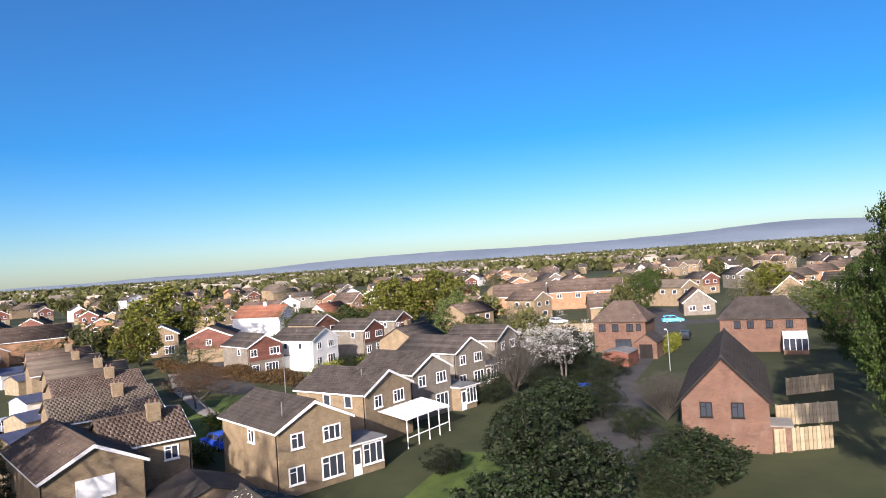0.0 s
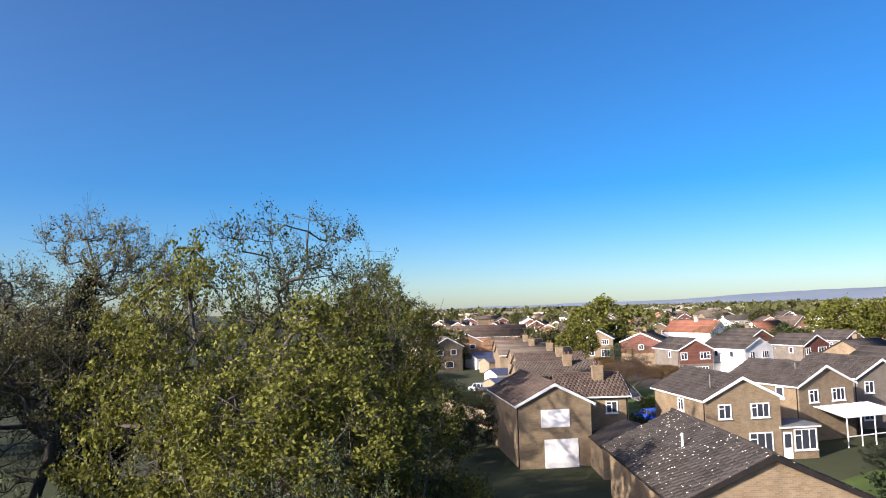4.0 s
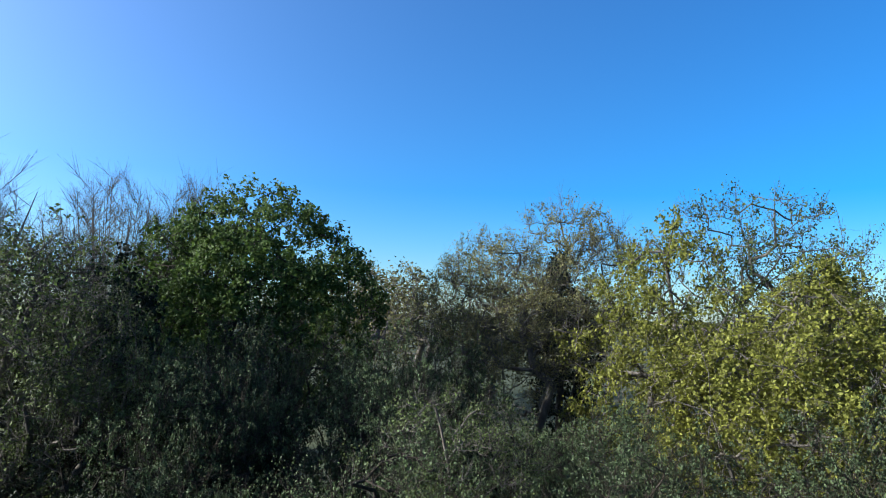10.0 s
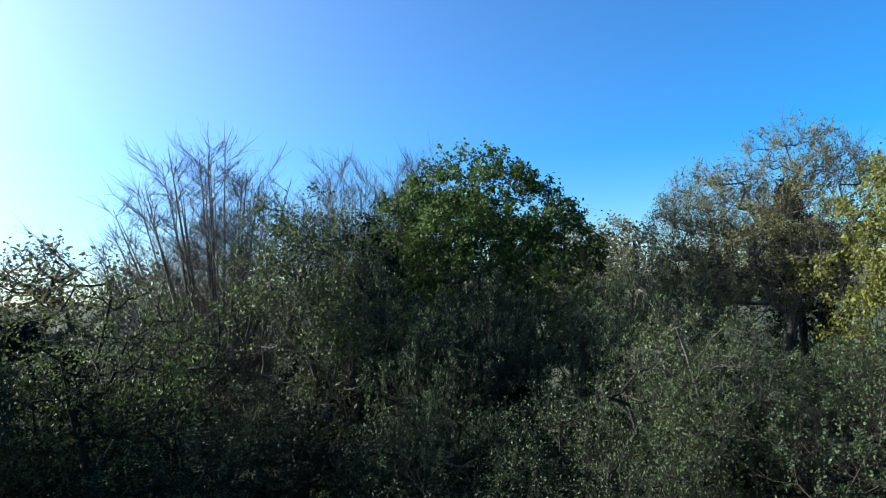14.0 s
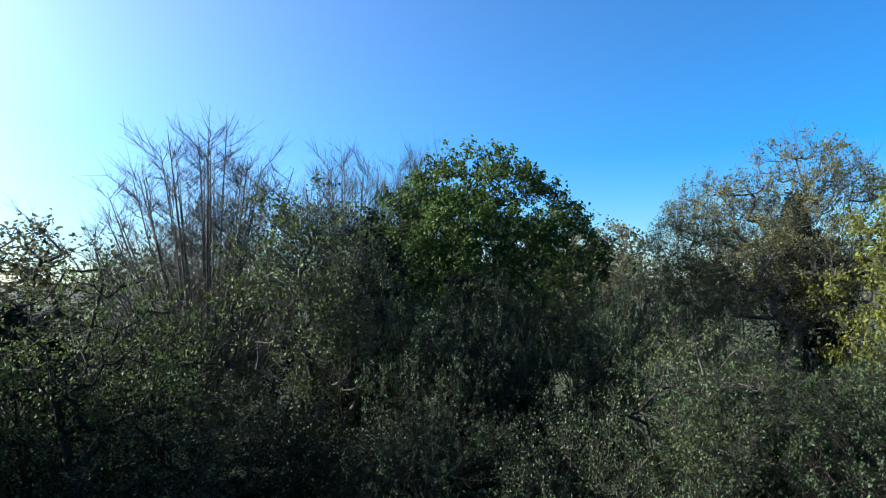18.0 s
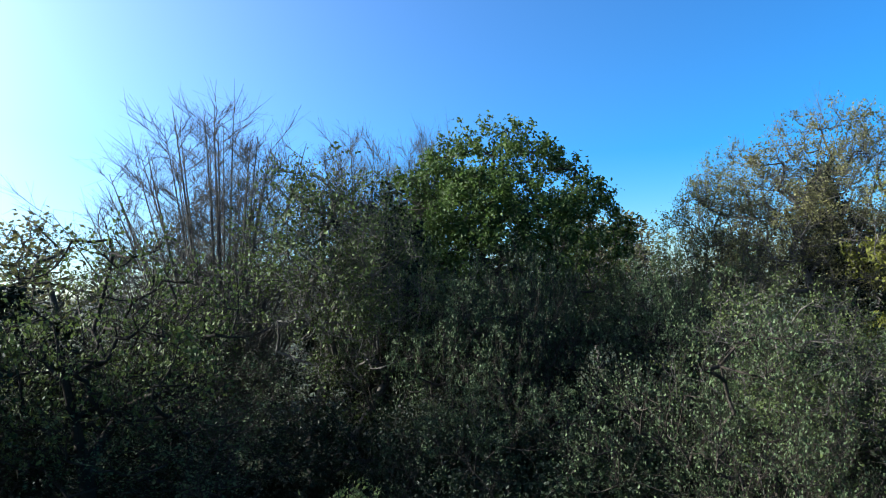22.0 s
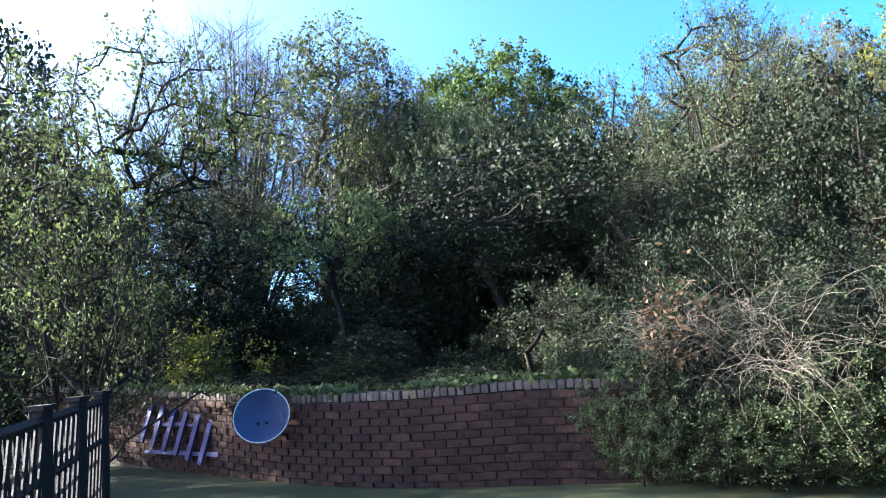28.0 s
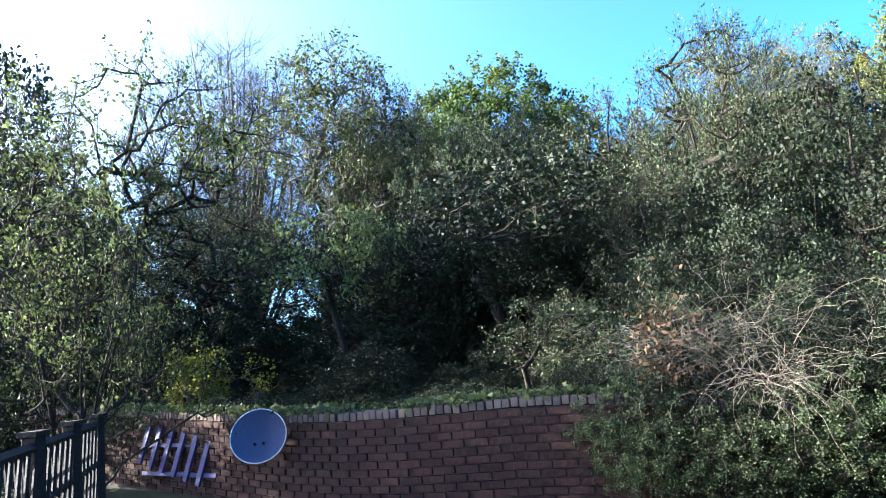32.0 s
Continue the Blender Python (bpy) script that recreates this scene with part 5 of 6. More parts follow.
hedge(113.0, 84.0, 97.0, 49.5, 2.2, 1.8, L_COPPER, "long clipped copper beech hedge round the corner garden")
hedge(103.0, 47.0, 97.5, 47.5, 2.6, 2.2, L_GOLD, "bright yellow-green hedge at the corner")
hedge(110.0, 42.5, 105.0, 45.0, 2.4, 2.0, L_GOLD, "bright yellow-green bushes along the pavement")
hedge(124.3, -0.2, 117.0, 2.2, 2.2, 1.6, L_GOLD, "bright yellow hedge beside the drive")
hedge(74.7, 48.4, 76.2, 47.0, 1.6, 1.6, L_GOLD, "small yellow-green bush on the front lawn")
hedge(66.5, 45.0, 63.5, 41.0, 1.3, 1.4, L_SPRING, "low garden hedge beside the drive")
hedge(150, 90, 128, 72, 1.9, 1.6, L_THICK, "clipped green hedge behind the corner garden")
hedge(150, 16, 160, 40, 1.8, 1.6, L_OLIVE, "clipped hedge along the cross street")

# ---------------- wood and thicket ----------------
tree("tree", "dome", -1.5, 38.46, 16.6, 5.9, "broad dense horse chestnut in fresh green leaf", seed=1, turn=20)
tree("tree", "bare", -13.2, 31.3, 17.0, 6.0, "tall bare many-stemmed tree", seed=1)
tree("tree", "bare", -9.2, 40.8, 17.9, 4.4, "tall bare tree behind the chestnut", seed=2)
tree("tree", "bare", -5.4, 42.5, 17.9, 3.8, "tall bare tree beside the chestnut", seed=3)
tree("tree", "mid", -6.9, 25.7, 13.3, 3.0, "slender tree with its first small leaves", seed=1)
tree("tree", "ivy", -5.25, 29.09, 12.44, 1.68, "dark trunk clad in ivy", seed=1)
tree("tree", "ivytree", 16.64, 42.56, 18.7, 3.8, "tall olive-budded tree with an ivy-clad trunk", seed=1)
tree("tree", "ivy", 16.92, 42.35, 13.87, 1.56, "ivy-clad trunk in the wood", seed=2)
tree("tree", "sparse", 10.55, 40.73, 14.82, 2.64, "small-leaved tree beside the olive-budded one", seed=1)
tree("tree", "ivytree", 12.63, 37.4, 14.6, 3.96, "brownish budding tree with dense twigs", seed=2)
tree("tree", "yel", 17.77, 31.65, 15.2, 4.3, "yellow-green tree with drooping twigs", seed=1)
tree("tree", "sparse", 24.0, 33.2, 18.0, 4.6, "tall thin-leaved tree behind the yellow-green ones", seed=2)
tree("tree", "yel", 18.85, 23.84, 12.2, 4.4, "broad yellow-green tree with drooping twigs", seed=2)
tree("tree", "yel", 25.0, 29.5, 12.8, 3.6, "yellow-green tree at the edge of the wood", seed=3)
tree("tree", "yel", 21.6, 22.3, 9.2, 2.8, "low yellow-green tree at the edge of the wood", seed=1)
tree("tree", "yel", 39.0, 48.5, 15.4, 4.9, "broad yellow-green tree beside the terrace", seed=2)
for x, y, h, r in ((7.06, 69.59, 15.06, 4.8), (11.59, 76.44, 15.06, 5.4), (5.58, 83.07, 16.61, 6.0), (13.11, 91.57, 16.73, 6.0), (21.23, 77.77, 13.87, 6.0), (-1.07, 77.18, 12.68, 4.8), (30.24, 66.58, 13.27, 5.4)):
    tree("tree", "farbare", x, y, h, r, "pale spring tree far back in the wood", seed=int(x) % 2)
for x, y, h, r in ((-39.46, 50.74, 14.23, 5.4), (-31.17, 45.66, 14.11, 4.8), (-45.3, 46.2, 13.27, 5.4), (-24.55, 49.06, 13.63, 4.8), (-35.41, 37.61, 12.08, 4.2), (-19.33, 47.3, 13.27, 4.8)):
    tree("tree", "farbare" if x < -20 else "sparse", x, y, h, r, "thin spring tree at the far side of the wood", seed=int(-x) % 2)
tree("tree", "ivy", -16.6, 22.0, 8.6, 2.2, "dark ivy-clad tree at the edge of the wood", seed=3)
tree("apple_tree", "apple", -10.9, 19.4, 10.6, 2.5, "old crooked apple tree with a dark trunk and small leaves", seed=1)
tree("tree", "sparse", -5.0, 25.4, 11.2, 2.4, "young tree with feathery leaf tips", seed=5)
tree("tree", "sparse", 5.19, 20.09, 8.63, 2.4, "small-leaved thorn tree above the thicket", seed=6)
tree("tree", "thin", 2.75, 17.4, 7.2, 1.9, "open thorn tree with first leaves above the thicket", seed=2)

# x, y, height, radius: hawthorn bushes whose crowns meet, thinner towards the light on the west side
r2 = np.random.default_rng(21)
n = 0


def turned(x, y):
    """The rows of the thicket run askew to the garden."""
    return 1.22 * x - 0.168 * y + 2.05, 0.168 * x + 1.22 * y + 0.5


for y0, step, x0, x1, h in ((12.5, 3.1, 3.5, 12, 5.3), (16.0, 3.3, -3, 11, 6.5), (20.0, 3.6, -2, 11, 7.8), (24.5, 3.9, -2, 11, 8.4)):
    for x in np.arange(x0, x1, step * 0.92):
        x, y = turned(x + r2.uniform(-0.6, 0.6), y0 + r2.uniform(-0.8, 0.8))
        tall, wide = 1.19 * h - 0.6 + r2.normal(0, 0.8), r2.uniform(2.2, 2.9)
        if y0 == 16.0 and x < -2:
            n += 1
            continue
        tree("bush", "thin" if y0 < 13 else "evergreen" if n % 6 == 5 else "thick", x, y, tall, wide, "tangled hawthorn bush with opening leaves in the thicket", "shrub", "bushes of the thicket", seed=n % 5)
        # added near-black core, stands in for shade between the hawthorn's branches
        tree("ivy_bush", "evergreen", x, y, tall * 0.8, wide * 0.72, "dark leafy core added to blacken the thicket's gaps", "shrub", "ivy in the thicket", seed=1 + n % 3)
        n += 1
for y0, step, x0, x1, h in ((18.0, 5.0, -16, -5, 6.2), (23.0, 5.0, -19, -5, 7.0), (28.0, 5.0, -22, -9, 8.0)):
    for x in np.arange(x0, x1, step * 0.92):
        x, y = turned(x + r2.uniform(-0.6, 0.6), y0 + r2.uniform(-0.8, 0.8))
        tall, wide = 1.19 * h - 0.4 + r2.normal(0, 0.5), r2.uniform(2.4, 3.0)
        # the same added dark core, in place of shade inside the thin bushes
        tree("ivy_bush", "evergreen", x, y, tall * 0.62, wide * 0.8, "dark leafy core added to blacken the thicket's gaps", "shrub", "ivy in the thicket", seed=1 + n % 3)
        tree("bush", ("thin", "thin", "thick")[n % 3], x, y, tall, wide, "thin hawthorn bush with opening leaves in the thicket", "shrub", "bushes of the thicket", seed=n % 5)
        n += 1
for x, y, h, r in ((10.99, 12.31, 6.61, 2.76), (9.27, 15.8, 7.32, 2.76), (14.48, 14.03, 7.21, 2.88), (16.42, 18.03, 8.16, 2.88), (14.63, 8.46, 6.25, 2.64)):
    tree("bush", "thick", x, y, h, r, "hawthorn bush at the edge of the thicket", "shrub", "bushes of the thicket", seed=n % 5)
    # dark core added here too, for shaded gaps at the thicket's edge
    tree("ivy_bush", "evergreen", x, y, h * 0.8, r * 0.72, "dark leafy core added to blacken the thicket's gaps", "shrub", "ivy in the thicket", seed=1 + n % 3)
    n += 1

# ---------------- garden end: wall, dish, trellis, shrubs ----------------
tree("bush", "spray", -5.3, 8.9, 3.3, 1.25, "open shrub with pale green young leaves behind the trellis", "shrub", seed=1)
tree("bush", "spray", -4.6, 8.2, 2.6, 0.8, "open shrub with pale green young leaves behind the trellis", "shrub", seed=4)
tree("bush", "wand", -6.7, 9.3, 5.7, 1.1, "tall open shrub with pale green leaves", "shrub", seed=2)
tree("bush", "evergreen", -8.2, 10.6, 3.0, 1.3, "dark shrub in the corner of the garden", "shrub", seed=3)
tree("bush", "hanging", -4.4, 16.7, 5.0, 1.2, "hanging spray of pale leaves above the dark hollow", "shrub", seed=3)
tree("golden_shrub", "gold", -7.95, 16.9, 2.05, 0.8, "small golden-leaved shrub behind the brick wall", "shrub", seed=1)
tree("bush", "evergreen", 2.9, 12.4, 3.7, 1.3, "dense evergreen shrub above the garden wall", "shrub", seed=4)
tree("bush", "evergreen", 4.6, 12.3, 4.2, 1.5, "dense evergreen shrub above the garden wall", "shrub", seed=5)
tree("bush", "evergreen", 4.4, 10.3, 2.7, 1.2, "glossy evergreen shrub overhanging the wall", "shrub", seed=2)
tree("bush", "wand", 1.7, 13.2, 4.3, 0.7, "slim upright shrub with dark leaves", "shrub", seed=2, leaf=L_THICK)
tree("bush", "thin", 3.3, 15.0, 6.2, 1.3, "tall thorn bush with bare pale stems", "shrub", seed=5)
tree("bush", "wand", 4.4, 16.9, 6.5, 1.4, "tall open thorn with pale young leaves", "shrub", seed=5)
tree("bush", "brush", 1.5, 9.4, 1.5, 0.8, "heap of brambles and pale dead twigs", "shrub", seed=3)
tree("bush", "brush", 2.5, 9.3, 1.55, 0.9, "heap of brambles and pale dead twigs", "shrub", seed=1)
tree("bush", "brush", 3.3, 9.2, 1.6, 0.9, "heap of brambles and pale dead twigs", "shrub", seed=6)
tree("bush", "brush", 1.2, 8.9, 1.3, 0.7, "brambles with small leaves under the dead stems", "shrub", seed=7)
tree("bush", "brush", 2.1, 8.8, 1.3, 0.8, "brambles with small leaves under the dead stems", "shrub", seed=4)
tree("bush", "evergreen", 1.6, 8.3, 0.75, 0.55, "bramble leaves hanging over the wall", "shrub", seed=3)
tree("bush", "evergreen", 2.3, 8.0, 0.7, 0.6, "bramble leaves hanging over the wall", "shrub", seed=1)
tree("bush", "evergreen", 0.12, 8.75, 0.86, 0.42, "low ivy bush on the end of the wall", "shrub", seed=2)
tree("bush", "brush", 0.4, 12.6, 1.5, 0.7, "bare upright stems clad in pale buds", "shrub", seed=4)
tree("bush", "hanging", -0.25, 11.2, 1.7, 0.6, "thin arching twigs with first leaves above the wall", "shrub", seed=6, leaf=L_THICK)
# added dark evergreens, unseen on the west side, to shade the wall and hollow
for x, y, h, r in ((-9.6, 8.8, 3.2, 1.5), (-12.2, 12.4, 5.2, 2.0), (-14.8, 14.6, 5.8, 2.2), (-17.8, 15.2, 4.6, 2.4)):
    tree("bush", "evergreen", x, y, h, r, "unseen dark evergreen bush added on the west to shade wall and hollow", "shrub", "evergreens of the west side", seed=2)

MORTAR = surface("dirty_mortar", ((0.033, 0.0275, 0.022), (0.077, 0.066, 0.055)), 5.0, 0.95, 0.3, 60)
# x, y and height of the coping along the wall
WALL = [(2.3, 8.1, 0.3), (1.3, 8.25, 0.42), (0.62, 8.4, 0.52), (-0.02, 8.47, 0.58), (-0.54, 8.56, 0.59), (-1.09, 8.65, 0.58), (-1.68, 8.78, 0.57), (-2.32, 9.01, 0.57), (-3.09, 9.43, 0.58), (-4.02, 10.02, 0.62), (-5.18, 10.79, 0.68), (-6.54, 11.63, 0.75), (-8.65, 12.68, 0.88)]


def wall_point(u):
    k = min(int(u), len(WALL) - 2)
    a, b = Vector(WALL[k]), Vector(WALL[k + 1])
    return a.lerp(b, u - k), (b - a).normalized()


def garden_wall():
    w = thing("garden_wall", Matrix.Identity(4), "old dark red brick garden wall with ivy along its coping", "wall", kind="structure")
    thick, rows = 0.23, 12
    rb = random.Random(8)
    bm = boxed(-0.1025, 0, 0, 0.1025, 0.03, 0.066, bevel=0.004)
    whole_brick = bpy.data.meshes.new("brick")
    bm.to_mesh(whole_brick)
    bm.free()
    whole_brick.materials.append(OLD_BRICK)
    start = 0.0
    for k in range(len(WALL) - 1):
        a, b = Vector(WALL[k]), Vector(WALL[k + 1])
        ln = (b.xy - a.xy).length
        ang = math.degrees(math.atan2((b - a).y, (b - a).x))
        rise = (b.z - a.z) / ln
        core = prism(bmesh.new(), [(-0.01, -1.1), (ln + 0.01, -1.1), (ln + 0.01, rise * ln - 0.085), (-0.01, -0.085)], -thick / 2, thick / 2 - 0.012)
        run = part("wall_length", core, MORTAR, w, "", pose(a.x, a.y, a.z, 0, 0, ang))
        for row in range(rows):
            u = -((start + (0.112 if row % 2 else 0.0)) % 0.225)
            while u < ln - 0.02:
                u0, u1 = u, u + 0.215
                if 0 <= (u0 + u1) / 2 < ln:
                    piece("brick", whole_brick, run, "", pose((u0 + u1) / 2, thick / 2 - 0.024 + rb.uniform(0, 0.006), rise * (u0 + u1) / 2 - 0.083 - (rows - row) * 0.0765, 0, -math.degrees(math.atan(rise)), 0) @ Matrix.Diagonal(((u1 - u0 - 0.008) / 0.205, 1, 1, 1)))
                u += 0.225
        start += ln
    brick = bpy.data.meshes.new("coping_brick")
    bm = boxed(-0.034, -0.125, 0, 0.034, 0.125, 0.078, bevel=0.006)
    bm.to_mesh(brick)
    bm.free()
    brick.materials.append(surface("coping_brick", ((0.05, 0.038, 0.034), (0.12, 0.09, 0.078)), 6.0, 0.9, 0.3, 60, per_object=0.4))
    r = random.Random(4)
    u = 0.02
    while u < len(WALL) - 1.02:
        p, d_ = wall_point(u)
        seg = (Vector(WALL[int(u) + 1]) - Vector(WALL[int(u)])).length
        piece("coping_brick", brick, w, "", pose(p.x, p.y, p.z - 0.08 + r.uniform(0, 0.006), r.uniform(-1.5, 1.5), r.uniform(-1.5, 1.5), math.degrees(math.atan2(d_.y, d_.x)) + r.uniform(-2, 2)))
        u += 0.078 / seg
    rg = np.random.default_rng(3)
    at = []
    for _ in range(5200):
        u = 2.0 + 9.0 * rg.random()
        if 5.9 < u < 6.9 and rg.random() < 0.9 or u < 4.5 and rg.random() < 0.6:
            continue
        p, d_ = wall_point(u)
        nn = Vector((-d_.y, d_.x))
        q = p.xy + nn * rg.normal(-0.05, 0.1)
        at.append((q.x, q.y, p.z + 0.012 + abs(rg.normal(0, 0.022))))
    v, f = leaves(rg, np.array(at), 0.06, 0.85)
    ob = new("ivy", quads_mesh("ivy", v, f, foliage("wall_ivy_leaf", (0.0288, 0.0403, 0.00864), (0.138, 0.162, 0.0634), 0.25)))
    tagged(ob, "small-leaved ivy creeping along the wall's coping", "ivy", kind="stuff")


garden_wall()


def dish():
    t = thing("satellite_dish", pose(-3.3, 9.2, 0.36, -24, 0, 12), "pale blue-grey round dish hung on the brick wall", "dish")
    bm = bmesh.new()
    rings = []
    for i in range(1, 9):
        rr = 0.29 * i / 8
        rings.append([bm.verts.new((rr * math.cos(a), -0.02 - 0.10 * (1 - (i / 8) ** 2) * -1 - 0.10, rr * math.sin(a))) for a in [2 * math.pi * k / 40 for k in range(40)]])
    c = bm.verts.new((0, -0.02, 0))
    for k in range(40):
        bm.faces.new((c, rings[0][k], rings[0][(k + 1) % 40]))
        for i in range(7):
            bm.faces.new((rings[i][k], rings[i + 1][k], rings[i + 1][(k + 1) % 40], rings[i][(k + 1) % 40]))
    bmesh.ops.solidify(bm, geom=bm.faces[:], thickness=0.012)
    part("reflector", bm, DISH_GREY, t)
    bm = bmesh.new()
    for k in range(36):
        a, b = 2 * math.pi * k / 36, 2 * math.pi * (k + 1) / 36
        rod(bm, (0.29 * math.cos(a), -0.12, 0.29 * math.sin(a)), (0.29 * math.cos(b), -0.12, 0.29 * math.sin(b)), 0.006, sides=6)
    part("rim", bm, WHITE, t)
    part("mast", rod(bmesh.new(), (0, 0.02, -0.02), (0, 0.3, -0.06), 0.03), METAL, t)
    for x in (-0.05, 0.04):
        part("bolt", rod(bmesh.new(), (x, -0.03, -0.06), (x, -0.05, -0.06), 0.014), TIMBER_DARK, t)


dish()


def rack():
    t = thing("slatted_rack", pose(-4.95, 10.35, -0.3, -10, 0, -30), "blue-painted slatted rack leaning on the wall", "rack")
    for i in range(6):
        x = -0.75 + i * 0.28
        part("slat", boxed(x, -0.03, 0.05 + i * 0.03, x + 0.09, 0.0, 0.78 - (5 - i) * 0.045, bevel=0.004), BLUE_PAINT, t, "", pose(-0.2, 0, 0.1, 0, 16, 0))
    for z in (0.2, 0.55):
        part("rail", boxed(-0.8, 0.003, z, 0.85, 0.03, z + 0.05, bevel=0.004), BLUE_PAINT, t)


rack()


def trellis():
    t = thing("trellis_fence", Matrix.Identity(4), "black-stained wooden trellis fence with leaning struts", "fence")
    a, b = Vector((-2.2, 3.7)), Vector((-4.15, 7.7))
    n = 5
    for i in range(n):
        p = a.lerp(b, i / (n - 1))
        part("post", boxed(p.x - 0.045, p.y - 0.045, -0.5, p.x + 0.045, p.y + 0.045, 0.8, bevel=0.006), TIMBER_DARK, t)
        part("post_cap", boxed(p.x - 0.06, p.y - 0.06, 0.8, p.x + 0.06, p.y + 0.06, 0.83), TIMBER_DARK, t)
    for z in (-0.2, 0.42, 0.74):
        bm = bmesh.new()
        rod(bm, (a.x, a.y, z), (b.x, b.y, z), 0.028, sides=4)
        part("rail", bm, TIMBER_DARK, t)
    for i in range(26):
        p, q = a.lerp(b, i / 26), a.lerp(b, min(1, (i + 2) / 26))
        part("lath", rod(bmesh.new(), (p.x + 0.02, p.y, -0.2), (q.x + 0.02, q.y, 0.74), 0.012, sides=4), TIMBER_DARK, t)
        if i > 1:
            q = a.lerp(b, (i - 2) / 26)
            part("lath", rod(bmesh.new(), (p.x - 0.02, p.y, -0.2), (q.x - 0.02, q.y, 0.74), 0.012, sides=4), TIMBER_DARK, t)


trellis()


def dead_twigs(x, y, z, spread, count, seed, name, label, leaf=None):
    """A heap of arching dead stems."""
    r = np.random.default_rng(seed)
    t = thing(name, Matrix.Identity(4), label, "twigs")
    for _ in range(count):
        p = np.array([x, y, z]) + r.normal(0, 0.22, 3) * spread * [1, 0.6, 0.5]
        dr = r.normal(0, 1, 3) * [1, 0.7, 0.6] + [0, -0.2, 0.4]
        dr /= np.linalg.norm(dr)
        rad = r.uniform(0.0012, 0.003)
        step = spread * r.uniform(0.04, 0.1)
        line, radii = [p], [rad]
        for s in range(7):
            q = p + dr * step
            rad *= 0.84
            line.append(q)
            radii.append(rad)
            dr = dr + r.normal(0, 0.3, 3) - [0, 0, 0.16]
            dr /= np.linalg.norm(dr)
            p = q
        v, f = bent_tube(line, radii)
        piece("stem", quads_mesh("stem", v, f, BARK_PALE, True), t)
    if leaf:
        at = np.array([x, y, z]) + r.normal(0, 0.2, (520, 3)) * spread * [0.9, 0.6, 1.2]
        v, f = leaves(r, at, 0.06, 0.5)
        piece("dry_leaves", quads_mesh("dry_leaves", v, f, leaf), t)


dead_twigs(0.82, 8.2, 0.9, 0.95, 200, 3, "dead_branches", "tangle of pale dead stems with brown leaves", L_BROWN)
dead_twigs(1.5, 8.15, 0.95, 1.3, 110, 4, "dead_branches", "heap of arching pale dead stems over the brambles")
dead_twigs(2.5, 8.0, 0.9, 1.2, 60, 5, "dead_branches", "heap of arching pale dead stems over the brambles")
dead_twigs(0.1, 9.2, 1.2, 0.9, 18, 6, "dead_branches", "few arching pale twigs above the wall")
dead_twigs(1.5, 7.5, 0.62, 1.0, 130, 7, "dead_branches", "pale dead stems hanging down over the wall")
for x, y, h, r in ((0.75, 8.3, 0.95, 0.5), (1.9, 8.3, 1.25, 0.6), (2.8, 8.2, 1.3, 0.7), (1.3, 9.6, 2.0, 0.7), (2.3, 9.8, 2.3, 0.9)):
    tree("bush", "evergreen", x, y, h, r, "glossy green shrub grown through by dead stems", "shrub", seed=4)

# added tree, its high crown keeps the sun off the hollow
tree("tree", "canopy", -15.5, 16.4, 9.5, 2.5, "tall dark ivy-clad tree added on the west to shade the hollow", seed=1)
# leafy trees whose crowns roof the hollow
for i, (x, y, h, r) in enumerate(((-0.6, 17.6, 4.7, 2.4), (1.7, 18.4, 4.9, 2.4), (-2.8, 21.4, 5.6, 2.0), (0.9, 15.6, 3.9, 1.6))):
    tree("tree", "canopy", x, y, h, r, "dark leafy tree overhanging the hollow", group="trees over the hollow", seed=1 + i % 2)
for x, y, h, r in ((0.42, 8.2, 0.72, 0.4), (0.95, 8.0, 0.62, 0.5), (1.5, 7.85, 0.6, 0.55), (2.1, 7.75, 0.75, 0.6), (2.7, 7.7, 0.85, 0.6)):
    tree("bush", "evergreen", x, y, h, r, "green brambles hanging down before the wall", "shrub", "brambles before the wall", seed=3, leaf=L_THICK)
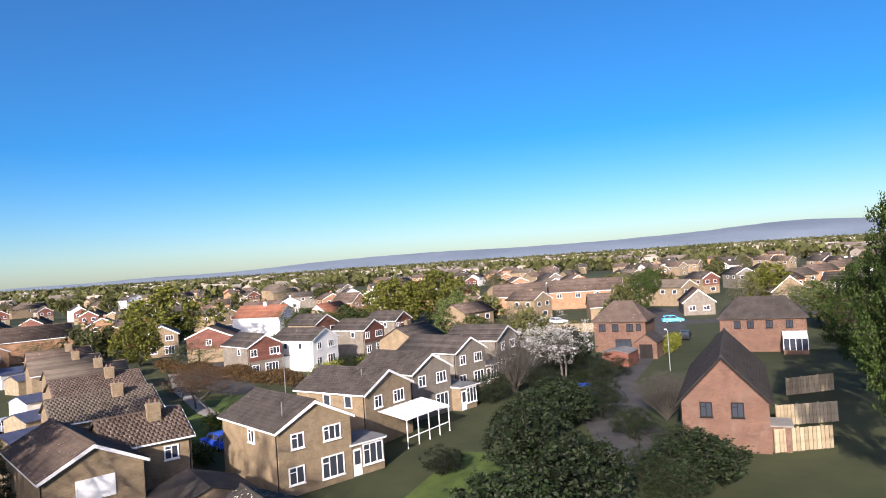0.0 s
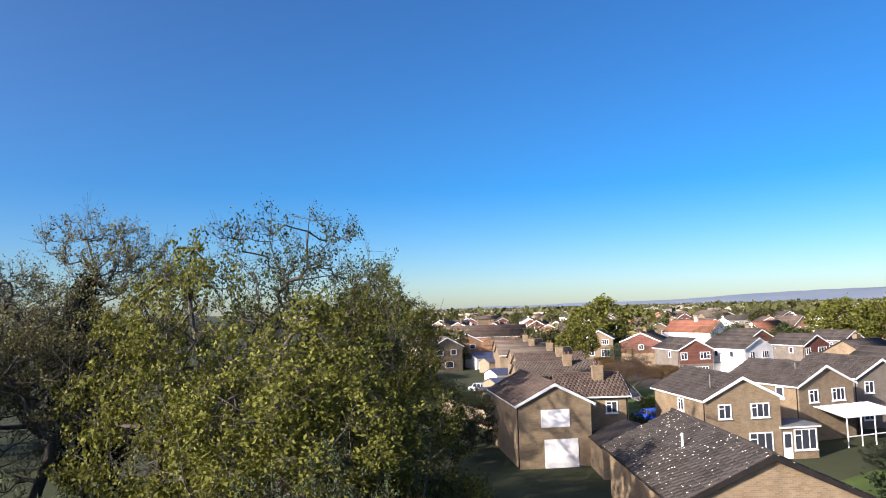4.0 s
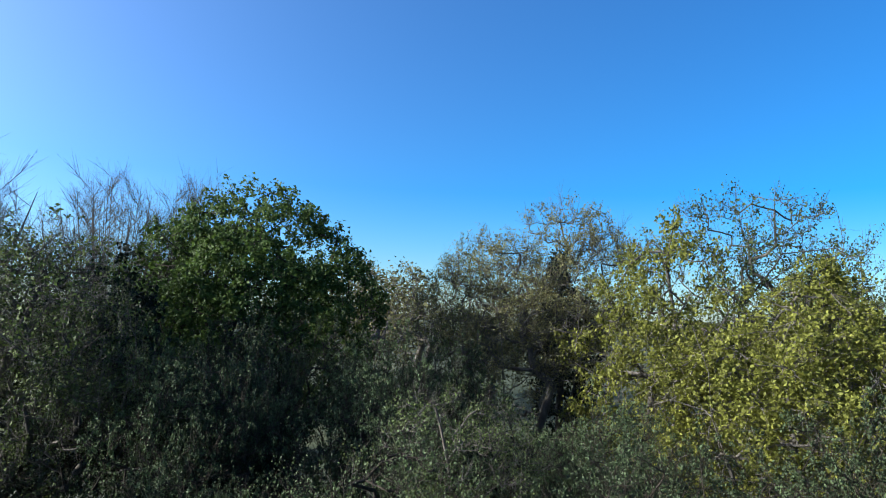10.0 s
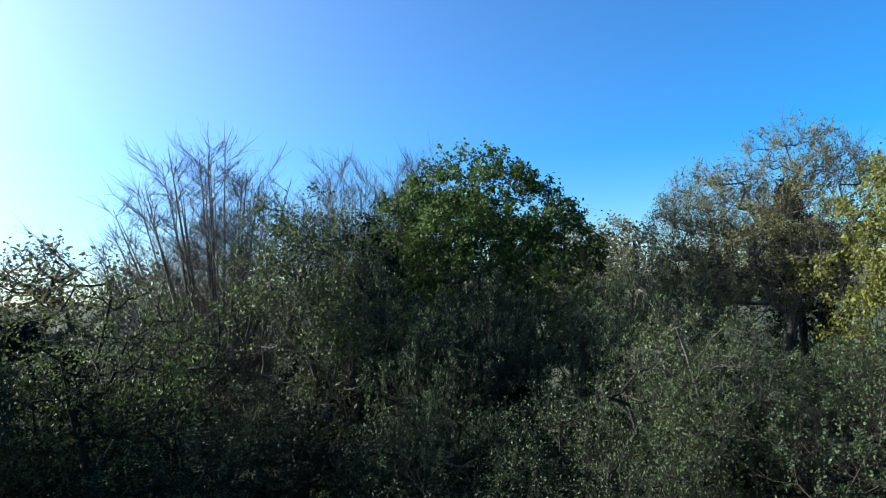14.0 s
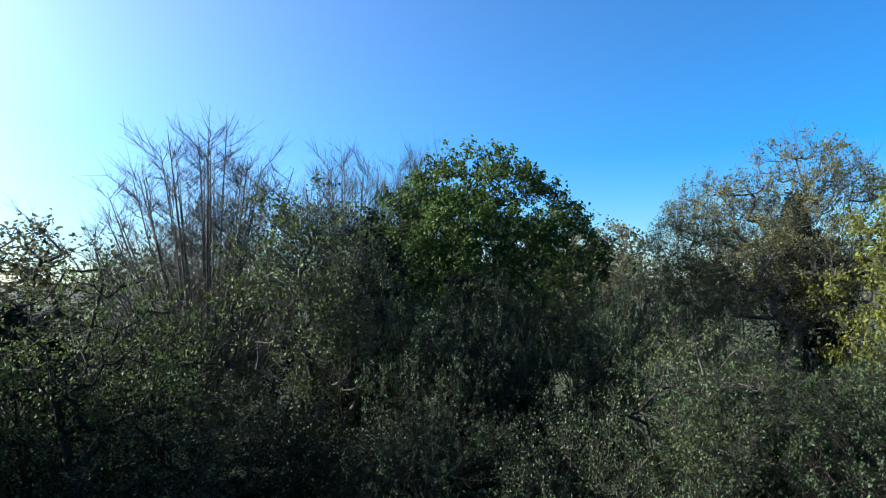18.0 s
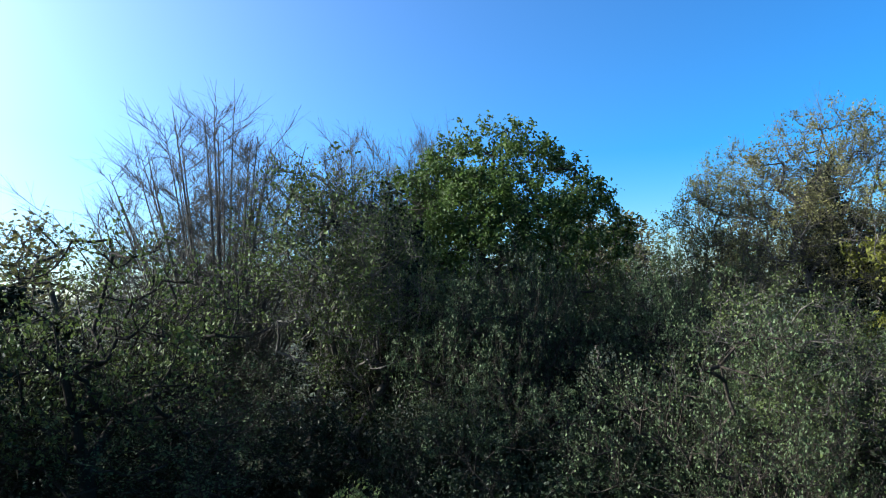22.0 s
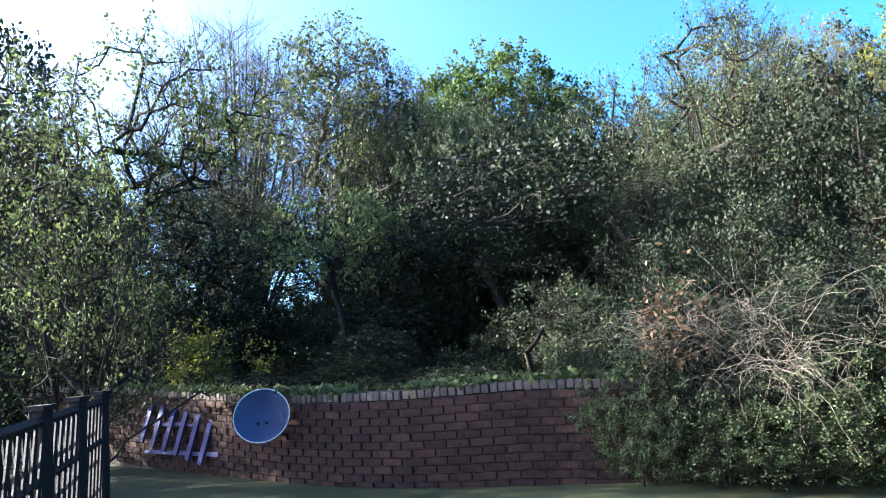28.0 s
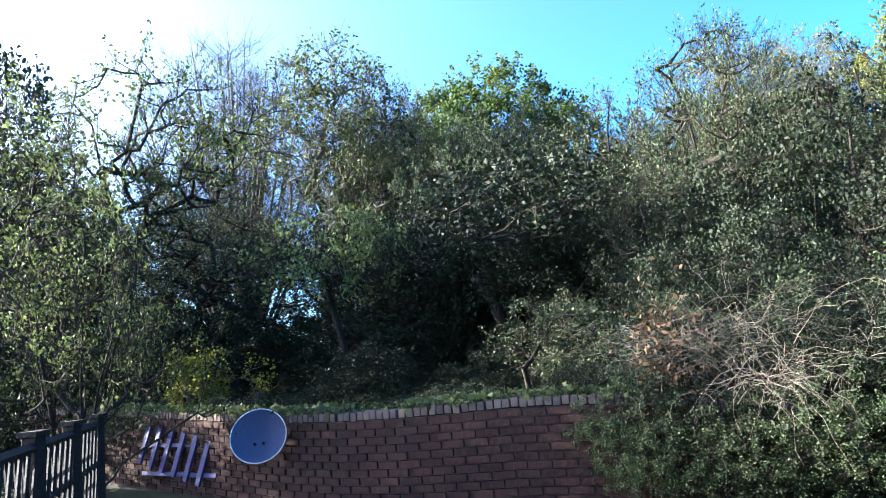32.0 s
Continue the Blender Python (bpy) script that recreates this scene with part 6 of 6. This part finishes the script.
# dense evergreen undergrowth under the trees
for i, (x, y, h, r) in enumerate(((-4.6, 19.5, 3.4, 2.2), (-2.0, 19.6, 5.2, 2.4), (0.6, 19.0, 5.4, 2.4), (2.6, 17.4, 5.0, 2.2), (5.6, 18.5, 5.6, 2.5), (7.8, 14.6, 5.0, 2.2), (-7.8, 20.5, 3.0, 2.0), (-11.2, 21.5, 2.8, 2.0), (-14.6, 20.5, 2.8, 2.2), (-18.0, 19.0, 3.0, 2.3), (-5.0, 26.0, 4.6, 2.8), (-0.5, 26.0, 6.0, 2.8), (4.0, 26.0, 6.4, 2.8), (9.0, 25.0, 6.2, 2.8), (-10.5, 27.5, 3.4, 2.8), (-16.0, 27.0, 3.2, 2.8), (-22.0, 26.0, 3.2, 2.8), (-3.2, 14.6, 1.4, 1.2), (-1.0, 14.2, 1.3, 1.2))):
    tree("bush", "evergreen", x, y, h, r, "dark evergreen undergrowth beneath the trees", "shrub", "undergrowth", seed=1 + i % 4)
for i, (x, y, h, r) in enumerate(((-46, 46, 6.5, 4.5), (-39, 48, 6.2, 4.5), (-32, 50, 6.5, 4.5), (-25, 51, 6.2, 4.5), (-18, 52, 6.5, 4.5), (-11, 52, 6.2, 4.5), (-36, 40, 4.6, 4.0), (-27, 42, 4.8, 4.0), (-19, 43, 4.6, 4.0))):
    tree("bush", "evergreen", x, y, h, r, "dark evergreen bush at the back of the wood", "shrub", "undergrowth", seed=1 + i % 4)

# unseen plain house wall, added to close the garden southwards and cut skylight
wall_south = thing("wall_south", Matrix.Identity(4), "unseen plain brick wall added to close the garden and cut skylight", "wall", kind="structure")
part("wall_face", boxed(-10, -4.6, -0.6, 9, -4.3, 5.0), RED_BRICK, wall_south)

# low ivy and nettles over the ground behind the wall
for i, (x, y, h, r) in enumerate(((-7.2, 13.8, 0.75, 1.2), (-5.2, 13.0, 0.7, 1.2), (-3.2, 12.2, 0.65, 1.2), (-1.4, 11.6, 0.65, 1.1), (0.4, 11.2, 0.7, 1.1), (-9.6, 15.2, 0.9, 1.3), (-6.2, 15.8, 0.8, 1.3), (-4.0, 15.0, 0.8, 1.3), (-2.0, 14.2, 0.8, 1.3), (0.2, 13.6, 0.8, 1.2), (-10.4, 18.0, 1.0, 1.4), (-6.4, 18.4, 1.0, 1.4), (-3.0, 17.2, 1.0, 1.4), (-0.6, 16.4, 1.0, 1.4), (-13.4, 17.6, 1.1, 1.5))):
    tree("ivy_bush", "evergreen", x, y, h, r, "low dark ivy covering the ground behind the wall", "shrub", "ground ivy", seed=1 + i % 4)
tree("bush", "evergreen", 1.9, 13.7, 3.4, 1.0, "dark evergreen shrub beside the hollow", "shrub", seed=3)
